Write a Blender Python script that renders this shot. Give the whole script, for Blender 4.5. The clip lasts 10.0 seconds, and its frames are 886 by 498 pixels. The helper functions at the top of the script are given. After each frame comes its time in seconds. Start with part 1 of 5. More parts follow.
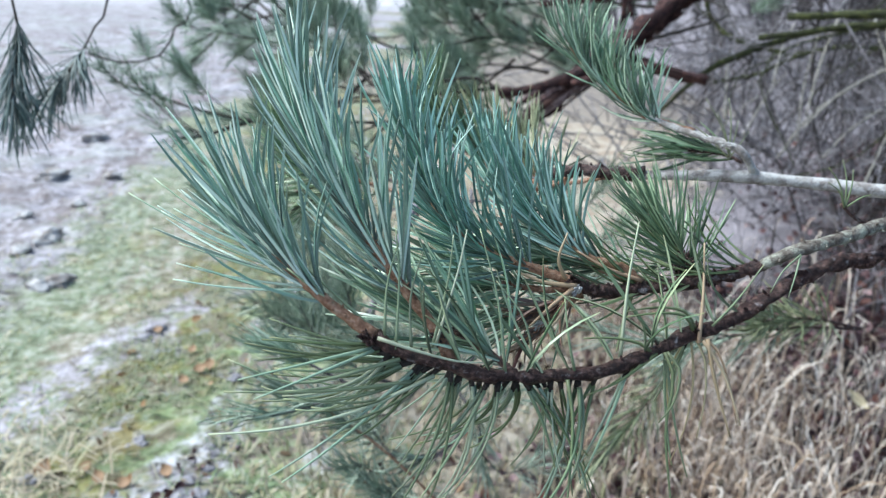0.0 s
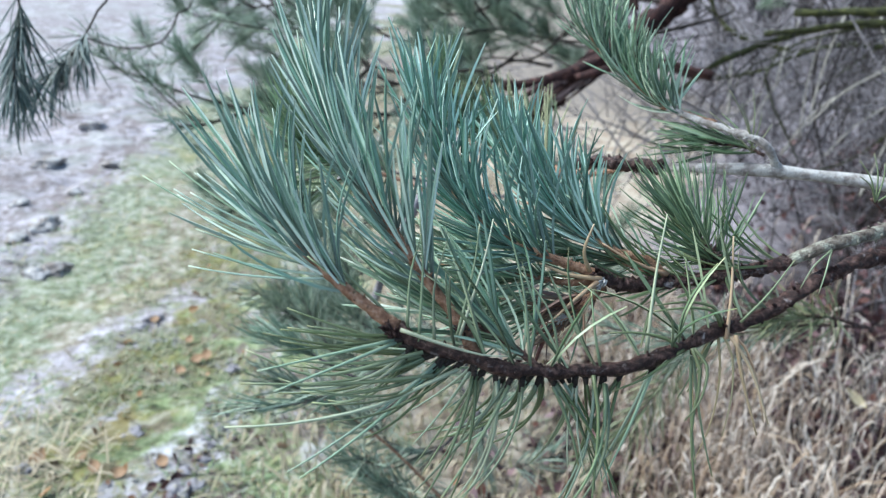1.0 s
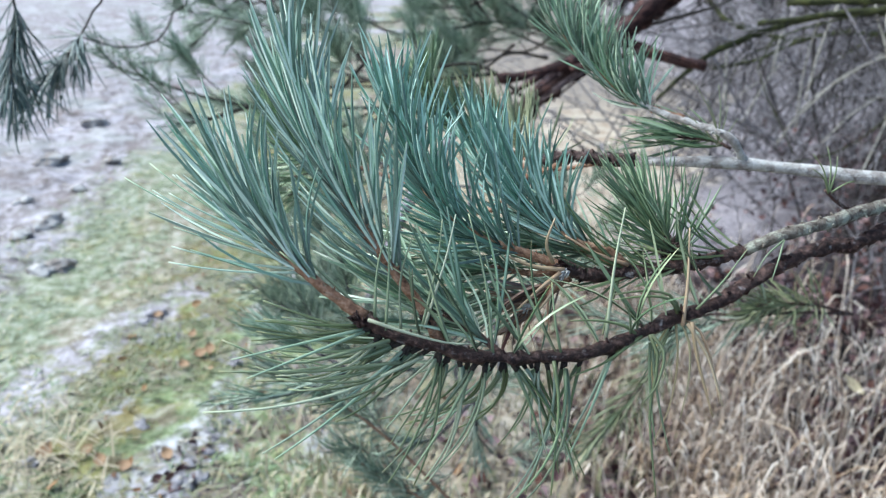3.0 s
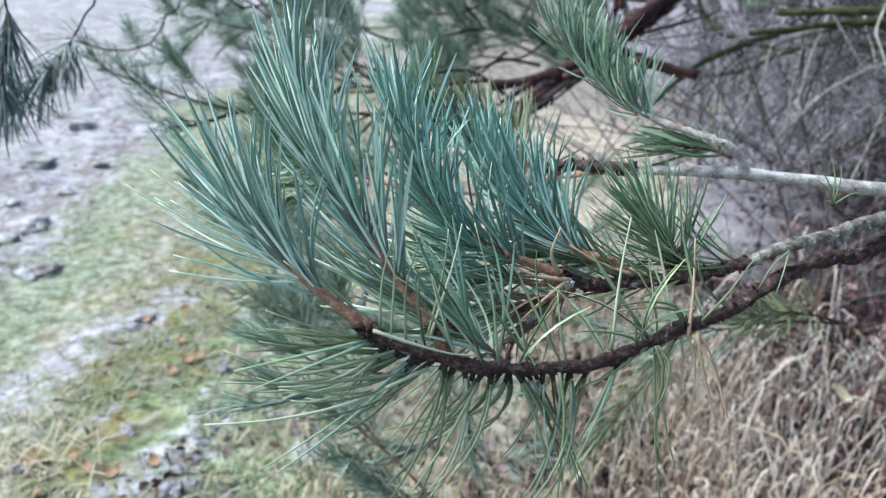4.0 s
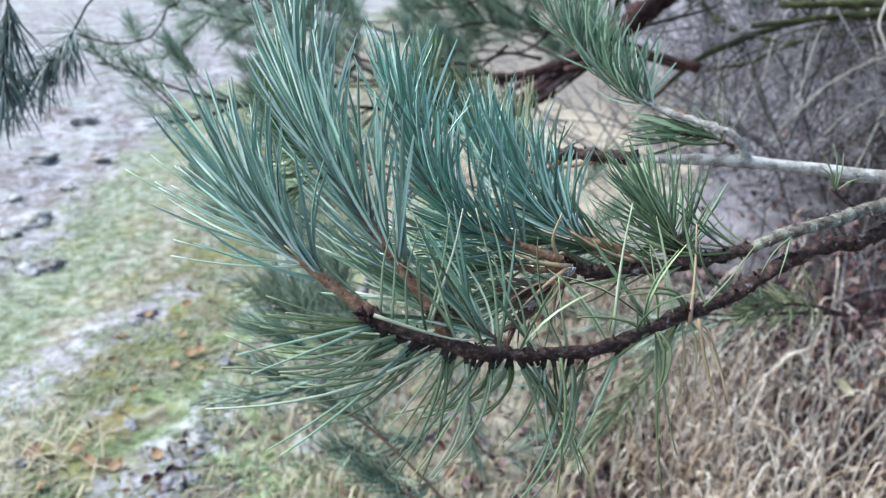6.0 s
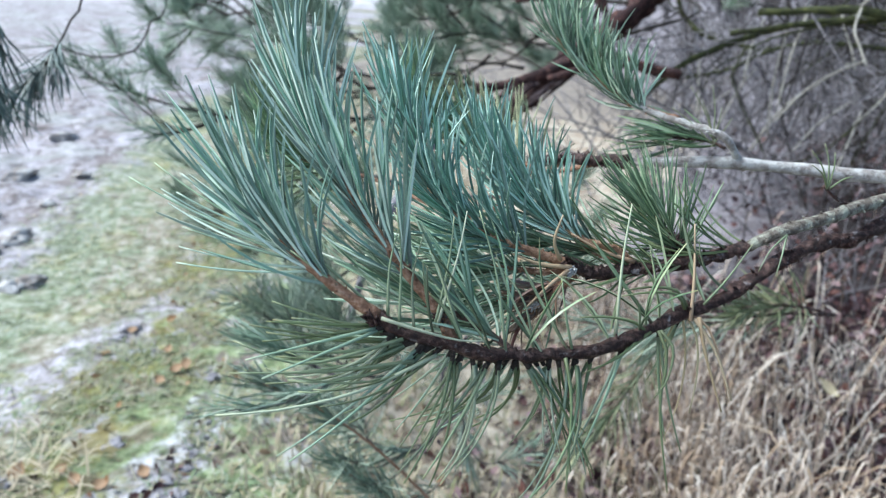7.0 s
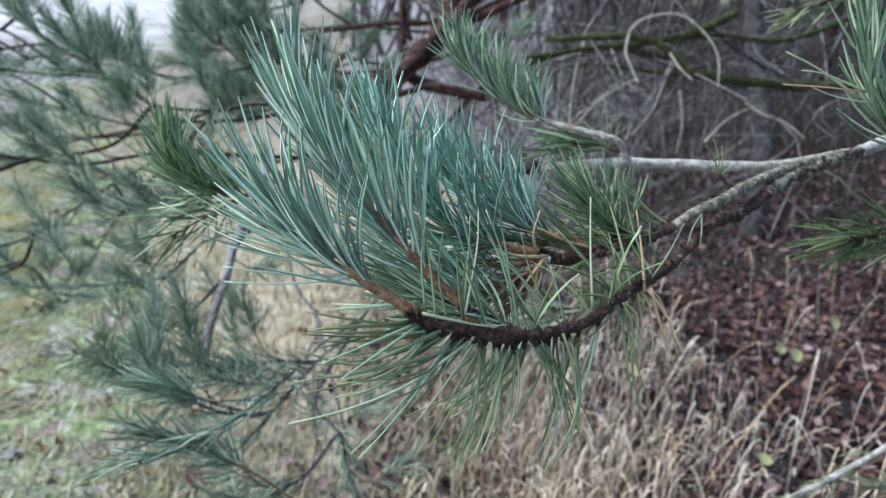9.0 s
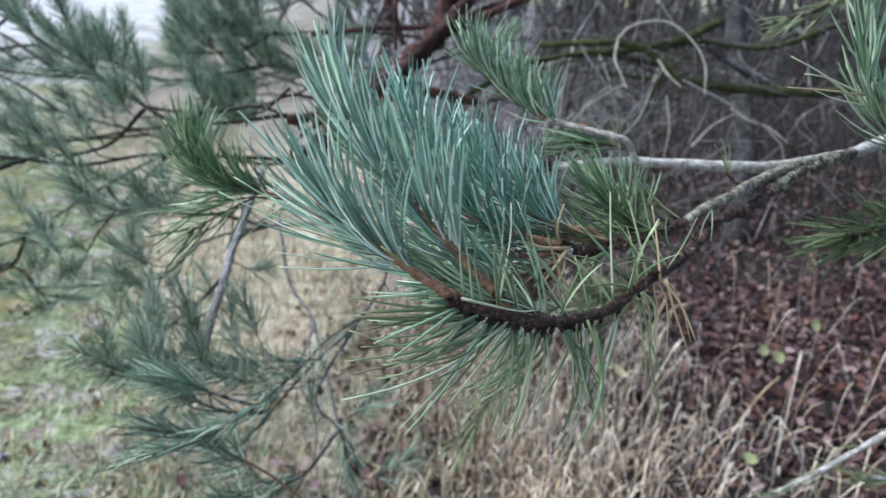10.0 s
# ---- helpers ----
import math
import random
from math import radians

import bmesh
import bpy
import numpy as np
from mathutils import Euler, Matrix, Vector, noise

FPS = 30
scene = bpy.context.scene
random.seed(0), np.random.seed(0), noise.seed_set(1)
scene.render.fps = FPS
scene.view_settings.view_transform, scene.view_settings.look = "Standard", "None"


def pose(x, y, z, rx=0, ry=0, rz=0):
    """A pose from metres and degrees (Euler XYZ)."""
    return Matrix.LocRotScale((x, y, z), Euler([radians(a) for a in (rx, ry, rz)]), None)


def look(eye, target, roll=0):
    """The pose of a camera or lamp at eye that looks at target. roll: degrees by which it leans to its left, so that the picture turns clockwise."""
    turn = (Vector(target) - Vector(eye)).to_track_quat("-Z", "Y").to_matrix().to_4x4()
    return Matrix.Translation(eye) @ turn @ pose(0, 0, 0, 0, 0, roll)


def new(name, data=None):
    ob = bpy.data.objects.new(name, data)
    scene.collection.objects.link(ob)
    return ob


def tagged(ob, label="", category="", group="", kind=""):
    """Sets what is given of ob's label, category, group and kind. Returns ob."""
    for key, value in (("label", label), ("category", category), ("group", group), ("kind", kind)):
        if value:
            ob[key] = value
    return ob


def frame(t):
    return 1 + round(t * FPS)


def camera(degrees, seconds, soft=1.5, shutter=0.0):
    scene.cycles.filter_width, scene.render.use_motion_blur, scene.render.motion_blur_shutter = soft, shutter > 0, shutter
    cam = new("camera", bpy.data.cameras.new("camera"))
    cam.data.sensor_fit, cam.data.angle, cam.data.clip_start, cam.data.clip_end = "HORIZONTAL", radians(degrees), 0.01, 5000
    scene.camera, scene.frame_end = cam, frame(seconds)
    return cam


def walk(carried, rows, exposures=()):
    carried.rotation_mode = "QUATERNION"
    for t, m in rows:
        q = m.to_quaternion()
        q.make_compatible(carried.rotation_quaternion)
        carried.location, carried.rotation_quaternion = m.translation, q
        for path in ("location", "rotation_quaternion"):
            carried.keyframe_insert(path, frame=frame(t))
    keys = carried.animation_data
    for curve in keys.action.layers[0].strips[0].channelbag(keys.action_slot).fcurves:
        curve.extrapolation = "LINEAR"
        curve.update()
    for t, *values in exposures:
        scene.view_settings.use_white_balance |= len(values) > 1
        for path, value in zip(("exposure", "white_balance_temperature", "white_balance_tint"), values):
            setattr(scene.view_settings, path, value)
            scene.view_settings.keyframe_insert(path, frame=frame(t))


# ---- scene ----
cam = camera(62.4, 10.0, 1.25, 0.5)
PATH = [
    (0, (0.27, 0.246, 1.398), (-0.01, 2.08, 0.65), 1.7),
    (0.5, (0.263, 0.254, 1.397), (-0.008, 2.074, 0.614), 2.0),
    (1, (0.257, 0.253, 1.392), (-0.011, 2.082, 0.629), 2.6),
    (1.5, (0.262, 0.25, 1.402), (0.002, 2.087, 0.656), 2.4),
    (2, (0.273, 0.244, 1.403), (0.002, 2.07, 0.633), 1.8),
    (2.5, (0.278, 0.239, 1.401), (-0.006, 2.055, 0.612), 1.6),
    (4, (0.268, 0.243, 1.4), (0.019, 2.072, 0.632), 2.5),
    (4.5, (0.267, 0.244, 1.402), (0.025, 2.073, 0.629), 2.5),
    (5, (0.268, 0.241, 1.398), (0.023, 2.07, 0.626), 2.6),
    (5.5, (0.269, 0.242, 1.397), (0.015, 2.066, 0.616), 2.4),
    (7, (0.26, 0.237, 1.393), (0.05, 2.079, 0.642), 1.9),
    (7.5, (0.209, 0.228, 1.406), (0.151, 2.099, 0.702), 1.5),
    (8, (0.154, 0.213, 1.4), (0.235, 2.085, 0.7), 1.8),
    (8.5, (0.135, 0.213, 1.393), (0.457, 2.072, 0.727), 2.5),
    (9, (0.157, 0.205, 1.388), (0.508, 2.06, 0.729), 2.3),
    (9.5, (0.154, 0.194, 1.387), (0.511, 2.05, 0.733), 2.0),
    (10, (0.127, 0.189, 1.386), (0.527, 2.04, 0.742), 2.9),
]
walk(cam, [(t, look(eye, target, roll)) for t, eye, target, roll in PATH], [(0, 1.25, 6300, 3), (7, 1.29, 6300, 3), (8.5, 1.05, 6400, 3), (10, 1.02, 6400, 3)])
cam.data.dof.use_dof = True
cam.data.dof.focus_distance = 0.35
cam.data.dof.aperture_fstop = 13.0

# ---- light: an overcast winter day ----
world = bpy.data.worlds.new("world")
scene.world = world
world.use_nodes = True
wn = world.node_tree
wn.nodes.clear()
w_out = wn.nodes.new("ShaderNodeOutputWorld")
w_bg = wn.nodes.new("ShaderNodeBackground")
w_sky = wn.nodes.new("ShaderNodeTexSky")
w_sky.sky_type = "NISHITA"
w_sky.sun_disc = False
w_sky.sun_elevation = radians(38)
w_sky.sun_rotation = radians(250)
w_sky.air_density, w_sky.dust_density, w_sky.ozone_density = 1.0, 1.5, 1.5
w_bg.inputs["Strength"].default_value = 0.112
wn.links.new(w_sky.outputs[0], w_bg.inputs["Color"])
wn.links.new(w_bg.outputs[0], w_out.inputs["Surface"])
sun = new("sun", bpy.data.lights.new("sun", "SUN"))
sun.data.energy = 2.65
sun.data.angle = radians(28)
sun.data.color = (0.955, 0.985, 1.0)
sun.matrix_world = look((-3.0, 1.1, 4.5), (0, 0, 0))

# ---- materials ----


def material(name, rough=0.6, spec=0.4):
    m = bpy.data.materials.new(name)
    m.use_nodes = True
    b = m.node_tree.nodes["Principled BSDF"]
    b.inputs["Roughness"].default_value = rough
    b.inputs["Specular IOR Level"].default_value = spec
    return m, m.node_tree, b


def node(nt, kind, **values):
    n = nt.nodes.new(kind)
    for k, v in values.items():
        n.inputs[k.replace("_", " ")].default_value = v
    return n


def ramp(nt, source, stops):
    r = nt.nodes.new("ShaderNodeValToRGB")
    e = r.color_ramp.elements
    while len(e) < len(stops):
        e.new(0.5)
    for q, (p, c) in zip(e, stops):
        q.position, q.color = p, (*c, 1)
    nt.links.new(source, r.inputs["Fac"])
    return r.outputs["Color"]


def mix(nt, fac, a, b, how="MIX"):
    x = nt.nodes.new("ShaderNodeMix")
    x.data_type, x.blend_type = "RGBA", how
    for s, v in ((0, fac), (6, a), (7, b)):
        if isinstance(v, (int, float)):
            x.inputs[s].default_value = v
        elif isinstance(v, tuple):
            x.inputs[s].default_value = (*v, 1)
        else:
            nt.links.new(v, x.inputs[s])
    return x.outputs[2]


def math_node(nt, op, a, b=0.0):
    x = nt.nodes.new("ShaderNodeMath")
    x.operation = op
    for s, v in ((0, a), (1, b)):
        if isinstance(v, (int, float)):
            x.inputs[s].default_value = v
        else:
            nt.links.new(v, x.inputs[s])
    return x.outputs[0]


def place_noise(nt, scale, detail=4.0, rough=0.55, stretch=None):
    c = nt.nodes.new("ShaderNodeNewGeometry").outputs["Position"]
    if stretch:
        mp = nt.nodes.new("ShaderNodeMapping")
        mp.inputs["Scale"].default_value = stretch
        nt.links.new(c, mp.inputs["Vector"])
        c = mp.outputs[0]
    n = node(nt, "ShaderNodeTexNoise", Scale=scale, Detail=detail, Roughness=rough)
    nt.links.new(c, n.inputs["Vector"])
    return n.outputs["Fac"]


def bump(nt, b, height, strength, distance):
    n = node(nt, "ShaderNodeBump", Strength=strength, Distance=distance)
    nt.links.new(height, n.inputs["Height"])
    nt.links.new(n.outputs[0], b.inputs["Normal"])


def needle_material(name, base, mid, tip, rough=0.42, spread=0.3, wax=(0.40, 0.53, 0.48)):
    """Needles: a sheath-brown foot, waxy middle with painted glints and a paler tip, each needle a little different."""
    m, nt, b = material(name, rough, 0.45)
    along = nt.nodes.new("ShaderNodeAttribute")
    along.attribute_name = "along"
    col = ramp(nt, along.outputs["Fac"], [(0.0, (0.12, 0.07, 0.035)), (0.07, base), (0.45, mid), (0.9, mid), (1.0, tip)])
    rnd = math_node(nt, "ADD", nt.nodes.new("ShaderNodeNewGeometry").outputs["Random Per Island"], nt.nodes.new("ShaderNodeObjectInfo").outputs["Random"])
    rnd = math_node(nt, "FRACT", rnd)
    h = node(nt, "ShaderNodeHueSaturation")
    nt.links.new(col, h.inputs["Color"])
    other = math_node(nt, "FRACT", math_node(nt, "MULTIPLY", rnd, 7.31))
    third = math_node(nt, "FRACT", math_node(nt, "MULTIPLY", rnd, 23.7))
    for plug, source, low, high in (("Value", rnd, 1 - spread, 1 + spread), ("Hue", other, 0.46, 0.515), ("Saturation", third, 0.65, 1.15)):
        r = nt.nodes.new("ShaderNodeMapRange")
        r.inputs["To Min"].default_value, r.inputs["To Max"].default_value = low, high
        nt.links.new(source, r.inputs["Value"])
        nt.links.new(r.outputs[0], h.inputs[plug])
    streak = place_noise(nt, 900, 2)
    lit_face = nt.nodes.new("ShaderNodeAttribute")
    lit_face.attribute_name = "lit_face"
    # wax bloom and highlight share the pale faces; the others carry painted shade
    wax_glint = mix(nt, 0.72, h.outputs[0], wax)
    shade_side = mix(nt, 1.0, h.outputs[0], (0.31, 0.42, 0.40), "MULTIPLY")
    out = mix(nt, lit_face.outputs["Fac"], shade_side, wax_glint)
    out = mix(nt, math_node(nt, "MULTIPLY", streak, 0.12), out, wax)
    nt.links.new(out, b.inputs["Base Color"])
    b.inputs["Subsurface Weight"].default_value = 0.0
    return m


NEEDLE_BLUE = needle_material("needle_blue", (0.06, 0.12, 0.09), (0.27, 0.455, 0.345), (0.78, 0.78, 0.58), 0.3, 0.55, (0.84, 0.97, 0.87))
NEEDLE_TEAL = needle_material("needle_teal", (0.06, 0.12, 0.09), (0.25, 0.455, 0.36), (0.56, 0.64, 0.5), 0.38, 0.5, (0.68, 0.90, 0.82))
NEEDLE_GREEN = needle_material("needle_green", (0.08, 0.15, 0.07), (0.23, 0.38, 0.235), (0.58, 0.58, 0.37), 0.36, 0.6, (0.60, 0.74, 0.58))
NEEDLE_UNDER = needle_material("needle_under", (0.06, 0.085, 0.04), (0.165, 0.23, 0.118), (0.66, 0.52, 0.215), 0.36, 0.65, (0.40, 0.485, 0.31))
NEEDLE_DARK = needle_material("needle_dark", (0.08, 0.13, 0.07), (0.205, 0.32, 0.215), (0.36, 0.39, 0.26), 0.5, 0.5, (0.50, 0.60, 0.49))
# darker copy of the bough needles, with their shade in the colour
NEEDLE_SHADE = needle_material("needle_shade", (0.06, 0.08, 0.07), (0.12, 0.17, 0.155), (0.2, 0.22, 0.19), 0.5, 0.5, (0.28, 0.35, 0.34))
NEEDLE_SOFT = needle_material("needle_soft", (0.10, 0.14, 0.08), (0.23, 0.315, 0.22), (0.38, 0.40, 0.28), 0.5, 0.45, (0.48, 0.56, 0.46))
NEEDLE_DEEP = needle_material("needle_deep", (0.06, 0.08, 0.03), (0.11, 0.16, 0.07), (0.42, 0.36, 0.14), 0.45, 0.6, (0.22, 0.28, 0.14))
NEEDLE_MOSSY = needle_material("needle_mossy", (0.09, 0.09, 0.04), (0.145, 0.20, 0.09), (0.48, 0.38, 0.17), 0.42, 0.6, (0.30, 0.36, 0.19))
NEEDLE_LEAF = needle_material("needle_leaf", (0.08, 0.12, 0.05), (0.20, 0.34, 0.17), (0.48, 0.50, 0.28), 0.42, 0.55, (0.48, 0.60, 0.38))
NEEDLE_SPRIG = needle_material("needle_sprig", (0.08, 0.12, 0.05), (0.16, 0.265, 0.135), (0.38, 0.38, 0.2), 0.5, 0.5, (0.36, 0.47, 0.30))
NEEDLE_OLIVE = needle_material("needle_olive", (0.10, 0.11, 0.06), (0.21, 0.24, 0.12), (0.42, 0.38, 0.2), 0.5, 0.4, (0.38, 0.40, 0.24))
NEEDLE_PALE = needle_material("needle_pale", (0.3, 0.33, 0.16), (0.52, 0.57, 0.38), (0.6, 0.56, 0.3), 0.5, 0.2, (0.7, 0.72, 0.55))
NEEDLE_STRAW = needle_material("needle_straw", (0.22, 0.19, 0.09), (0.54, 0.43, 0.19), (0.66, 0.50, 0.26), 0.5, 0.3, (0.70, 0.58, 0.34))
NEEDLE_RUST = needle_material("needle_rust", (0.15, 0.06, 0.04), (0.33, 0.16, 0.105), (0.48, 0.30, 0.21), 0.6, 0.3, (0.48, 0.30, 0.22))
NEEDLE_DRY = needle_material("needle_dry", (0.26, 0.13, 0.07), (0.56, 0.36, 0.21), (0.6, 0.44, 0.28), 0.6, 0.3, (0.72, 0.53, 0.36))


def bark_material(name, dark, mid, light, scale, patches=None, amount=0.5):
    m, nt, b = material(name, 0.8, 0.3)
    n1 = place_noise(nt, scale, 6, 0.65)
    n2 = place_noise(nt, scale * 4, 3, 0.6)
    col = ramp(nt, n1, [(0.3, dark), (0.5, mid), (0.72, light)])
    col = mix(nt, math_node(nt, "MULTIPLY", n2, 0.45), col, dark)
    if patches:
        n3 = place_noise(nt, scale * 0.45, 5, 0.7)
        f = ramp(nt, n3, [(0.95 - amount, (0, 0, 0)), (1.08 - amount, (1, 1, 1))])
        soft = math_node(nt, "MULTIPLY", f, math_node(nt, "ADD", n2, 0.25))
        col = mix(nt, soft, col, patches)
    nt.links.new(col, b.inputs["Base Color"])
    bump(nt, b, mix(nt, 0.5, n1, n2), 1.0, 0.5 / scale)
    return m


BARK = bark_material("bark", (0.010, 0.006, 0.007), (0.045, 0.021, 0.019), (0.24, 0.145, 0.125), 330, (0.46, 0.44, 0.46), 0.36)
BARK.node_tree.nodes["Principled BSDF"].inputs["Roughness"].default_value = 0.42
BARK_YOUNG = bark_material("bark_young", (0.08, 0.04, 0.027), (0.31, 0.17, 0.11), (0.56, 0.41, 0.31), 360)
BARK_TAN = bark_material("bark_tan", (0.13, 0.06, 0.04), (0.42, 0.245, 0.155), (0.62, 0.45, 0.33), 300)
BARK_LICHEN = bark_material("bark_lichen", (0.05, 0.04, 0.035), (0.17, 0.145, 0.125), (0.34, 0.32, 0.28), 300, (0.46, 0.485, 0.41), 0.47)
BARK_DEAD = bark_material("bark_dead", (0.13, 0.11, 0.105), (0.35, 0.325, 0.315), (0.54, 0.52, 0.52), 240, (0.62, 0.62, 0.62), 0.5)
BARK_RED = bark_material("bark_red", (0.008, 0.004, 0.006), (0.042, 0.016, 0.017), (0.21, 0.10, 0.085), 60)
BARK_TORN = bark_material("bark_torn", (0.07, 0.04, 0.042), (0.27, 0.19, 0.185), (0.50, 0.41, 0.42), 60)
BARK_MOSS = bark_material("bark_moss", (0.018, 0.02, 0.010), (0.05, 0.06, 0.023), (0.15, 0.165, 0.055), 60)
BARK_DARK = bark_material("bark_dark", (0.012, 0.01, 0.01), (0.04, 0.032, 0.028), (0.09, 0.075, 0.065), 90)
BARK_TWIG = bark_material("bark_twig", (0.022, 0.019, 0.021), (0.085, 0.077, 0.085), (0.28, 0.26, 0.275), 14)
BARK_GREY = bark_material("bark_grey", (0.10, 0.094, 0.108), (0.27, 0.255, 0.285), (0.47, 0.455, 0.485), 14)
BARK_PALE = bark_material("bark_pale", (0.26, 0.24, 0.21), (0.47, 0.45, 0.41), (0.64, 0.62, 0.57), 60)
BARK_TREE = bark_material("bark_tree", (0.03, 0.028, 0.034), (0.085, 0.08, 0.095), (0.2, 0.19, 0.21), 22)


def island_material(name, colours, rough=0.75, streak=25):
    """Blades and leaves: every one takes its own colour out of a row of colours."""
    m, nt, b = material(name, rough, 0.3)
    rnd = nt.nodes.new("ShaderNodeNewGeometry").outputs["Random Per Island"]
    k = len(colours) - 1
    col = ramp(nt, rnd, [(i / k, c) for i, c in enumerate(colours)])
    n = place_noise(nt, streak, 4, 0.6)
    col = mix(nt, math_node(nt, "MULTIPLY", n, 0.5), col, mix(nt, 1.0, col, (0.55, 0.5, 0.45), "MULTIPLY"))
    nt.links.new(col, b.inputs["Base Color"])
    return m


GRASS_DRY = island_material("grass_dry", [(0.11, 0.07, 0.06), (0.41, 0.305, 0.245), (0.60, 0.49, 0.415), (0.17, 0.12, 0.105), (0.76, 0.66, 0.58), (0.44, 0.305, 0.205), (0.11, 0.073, 0.068), (0.29, 0.205, 0.175)])
GRASS_STRAW = island_material("grass_straw", [(0.40, 0.305, 0.24), (0.70, 0.59, 0.50), (0.92, 0.84, 0.76), (0.24, 0.175, 0.14), (0.56, 0.41, 0.275), (0.80, 0.69, 0.60)])
GRASS_WHITE = island_material("grass_white", [(0.54, 0.44, 0.36), (0.92, 0.86, 0.80), (0.70, 0.60, 0.51), (0.48, 0.35, 0.25), (0.95, 0.91, 0.86)])
GRASS_PALE = island_material("grass_pale", [(0.40, 0.34, 0.24), (0.50, 0.43, 0.33), (0.56, 0.50, 0.38), (0.30, 0.32, 0.16)])
GRASS_GREEN = island_material("grass_green", [(0.14, 0.20, 0.10), (0.20, 0.28, 0.15), (0.32, 0.32, 0.16), (0.46, 0.43, 0.32), (0.30, 0.38, 0.29), (0.54, 0.54, 0.48), (0.40, 0.31, 0.17), (0.23, 0.33, 0.20), (0.18, 0.26, 0.14)])
GRASS_MOSS = island_material("grass_moss", [(0.17, 0.21, 0.11), (0.24, 0.24, 0.125), (0.165, 0.225, 0.13), (0.30, 0.28, 0.18), (0.13, 0.165, 0.085), (0.38, 0.36, 0.28), (0.24, 0.185, 0.115), (0.26, 0.295, 0.22)])
LEAF_BROWN = island_material("leaf_brown", [(0.020, 0.010, 0.013), (0.13, 0.06, 0.058), (0.06, 0.03, 0.036), (0.19, 0.105, 0.112), (0.33, 0.24, 0.26), (0.165, 0.072, 0.055), (0.038, 0.017, 0.022), (0.22, 0.145, 0.165), (0.024, 0.011, 0.016), (0.10, 0.055, 0.065)], 0.78, 60)
LEAF_WARM = island_material("leaf_warm", [(0.09, 0.05, 0.035), (0.22, 0.11, 0.055), (0.34, 0.19, 0.09), (0.28, 0.22, 0.17), (0.13, 0.08, 0.06)], 0.6, 60)
LEAF_YELLOW = island_material("leaf_yellow", [(0.62, 0.54, 0.36), (0.66, 0.58, 0.4)], 0.6, 60)
LEAF_GREEN = island_material("leaf_green", [(0.34, 0.38, 0.2), (0.42, 0.45, 0.25)], 0.6, 60)


def ground_material():
    m, nt, b = material("ground", 0.9, 0.25)
    sep = nt.nodes.new("ShaderNodeSeparateXYZ")
    nt.links.new(nt.nodes.new("ShaderNodeNewGeometry").outputs["Position"], sep.inputs[0])
    X, Y = sep.outputs[0], sep.outputs[1]
    Y9 = math_node(nt, "MINIMUM", Y, 9.0)
    big = place_noise(nt, 1.4, 5, 0.6)
    mid = place_noise(nt, 7, 5, 0.65)
    fine = place_noise(nt, 38, 5, 0.7)
    wob = math_node(nt, "MULTIPLY", math_node(nt, "SUBTRACT", mid, 0.5), 0.8)
    wob = math_node(nt, "ADD", wob, math_node(nt, "MULTIPLY", math_node(nt, "SUBTRACT", big, 0.5), 0.7))
    spread = math_node(nt, "MAXIMUM", math_node(nt, "SUBTRACT", Y, 4.0), 0.0)
    wob = math_node(nt, "ADD", wob, math_node(nt, "MULTIPLY", math_node(nt, "SUBTRACT", place_noise(nt, 0.6, 4, 0.6), 0.5), spread))
    u = math_node(nt, "ADD", math_node(nt, "ADD", X, math_node(nt, "MULTIPLY", math_node(nt, "SUBTRACT", Y9, 2.0), 0.22)), wob)
    v = math_node(nt, "ADD", math_node(nt, "SUBTRACT", X, math_node(nt, "MULTIPLY", math_node(nt, "SUBTRACT", math_node(nt, "MAXIMUM", Y, 1.6), 3.0), 0.25)), wob)

    def step(val, lo, hi):
        r = nt.nodes.new("ShaderNodeMapRange")
        r.interpolation_type = "SMOOTHSTEP"
        r.inputs["From Min"].default_value, r.inputs["From Max"].default_value = lo, hi
        nt.links.new(val, r.inputs["Value"])
        return r.outputs[0]

    grit = place_noise(nt, 17, 5, 0.72)
    soil = ramp(nt, grit, [(0.36, (0.13, 0.112, 0.105)), (0.46, (0.27, 0.25, 0.245)), (0.54, (0.39, 0.375, 0.375)), (0.62, (0.58, 0.57, 0.6))])
    soil = mix(nt, math_node(nt, "MULTIPLY", step(place_noise(nt, 4.5, 6, 0.75), 0.48, 0.56), 0.5), soil, (0.56, 0.56, 0.60))
    soil = mix(nt, math_node(nt, "MULTIPLY", step(place_noise(nt, 2.6, 6, 0.75), 0.5, 0.6), 0.7), soil, (0.20, 0.165, 0.15))
    soil = mix(nt, math_node(nt, "MULTIPLY", step(place_noise(nt, 10.0, 5, 0.7), 0.54, 0.62), 0.6), soil, (0.15, 0.125, 0.115))
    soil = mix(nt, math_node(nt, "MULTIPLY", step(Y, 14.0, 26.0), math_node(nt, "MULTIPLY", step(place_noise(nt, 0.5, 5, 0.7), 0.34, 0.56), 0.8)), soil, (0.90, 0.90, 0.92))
    soil = mix(nt, math_node(nt, "MULTIPLY", step(place_noise(nt, 1.1, 6, 0.7), 0.48, 0.58), 0.5), soil, (0.42, 0.46, 0.42))
    soil = mix(nt, math_node(nt, "MULTIPLY", step(place_noise(nt, 1.9, 6, 0.75), 0.54, 0.62), 0.5), soil, (0.72, 0.71, 0.74))
    green = ramp(nt, grit, [(0.38, (0.13, 0.155, 0.09)), (0.5, (0.27, 0.32, 0.20)), (0.62, (0.46, 0.50, 0.40))])
    moss = ramp(nt, grit, [(0.38, (0.15, 0.145, 0.05)), (0.5, (0.33, 0.325, 0.12)), (0.62, (0.50, 0.48, 0.24))])
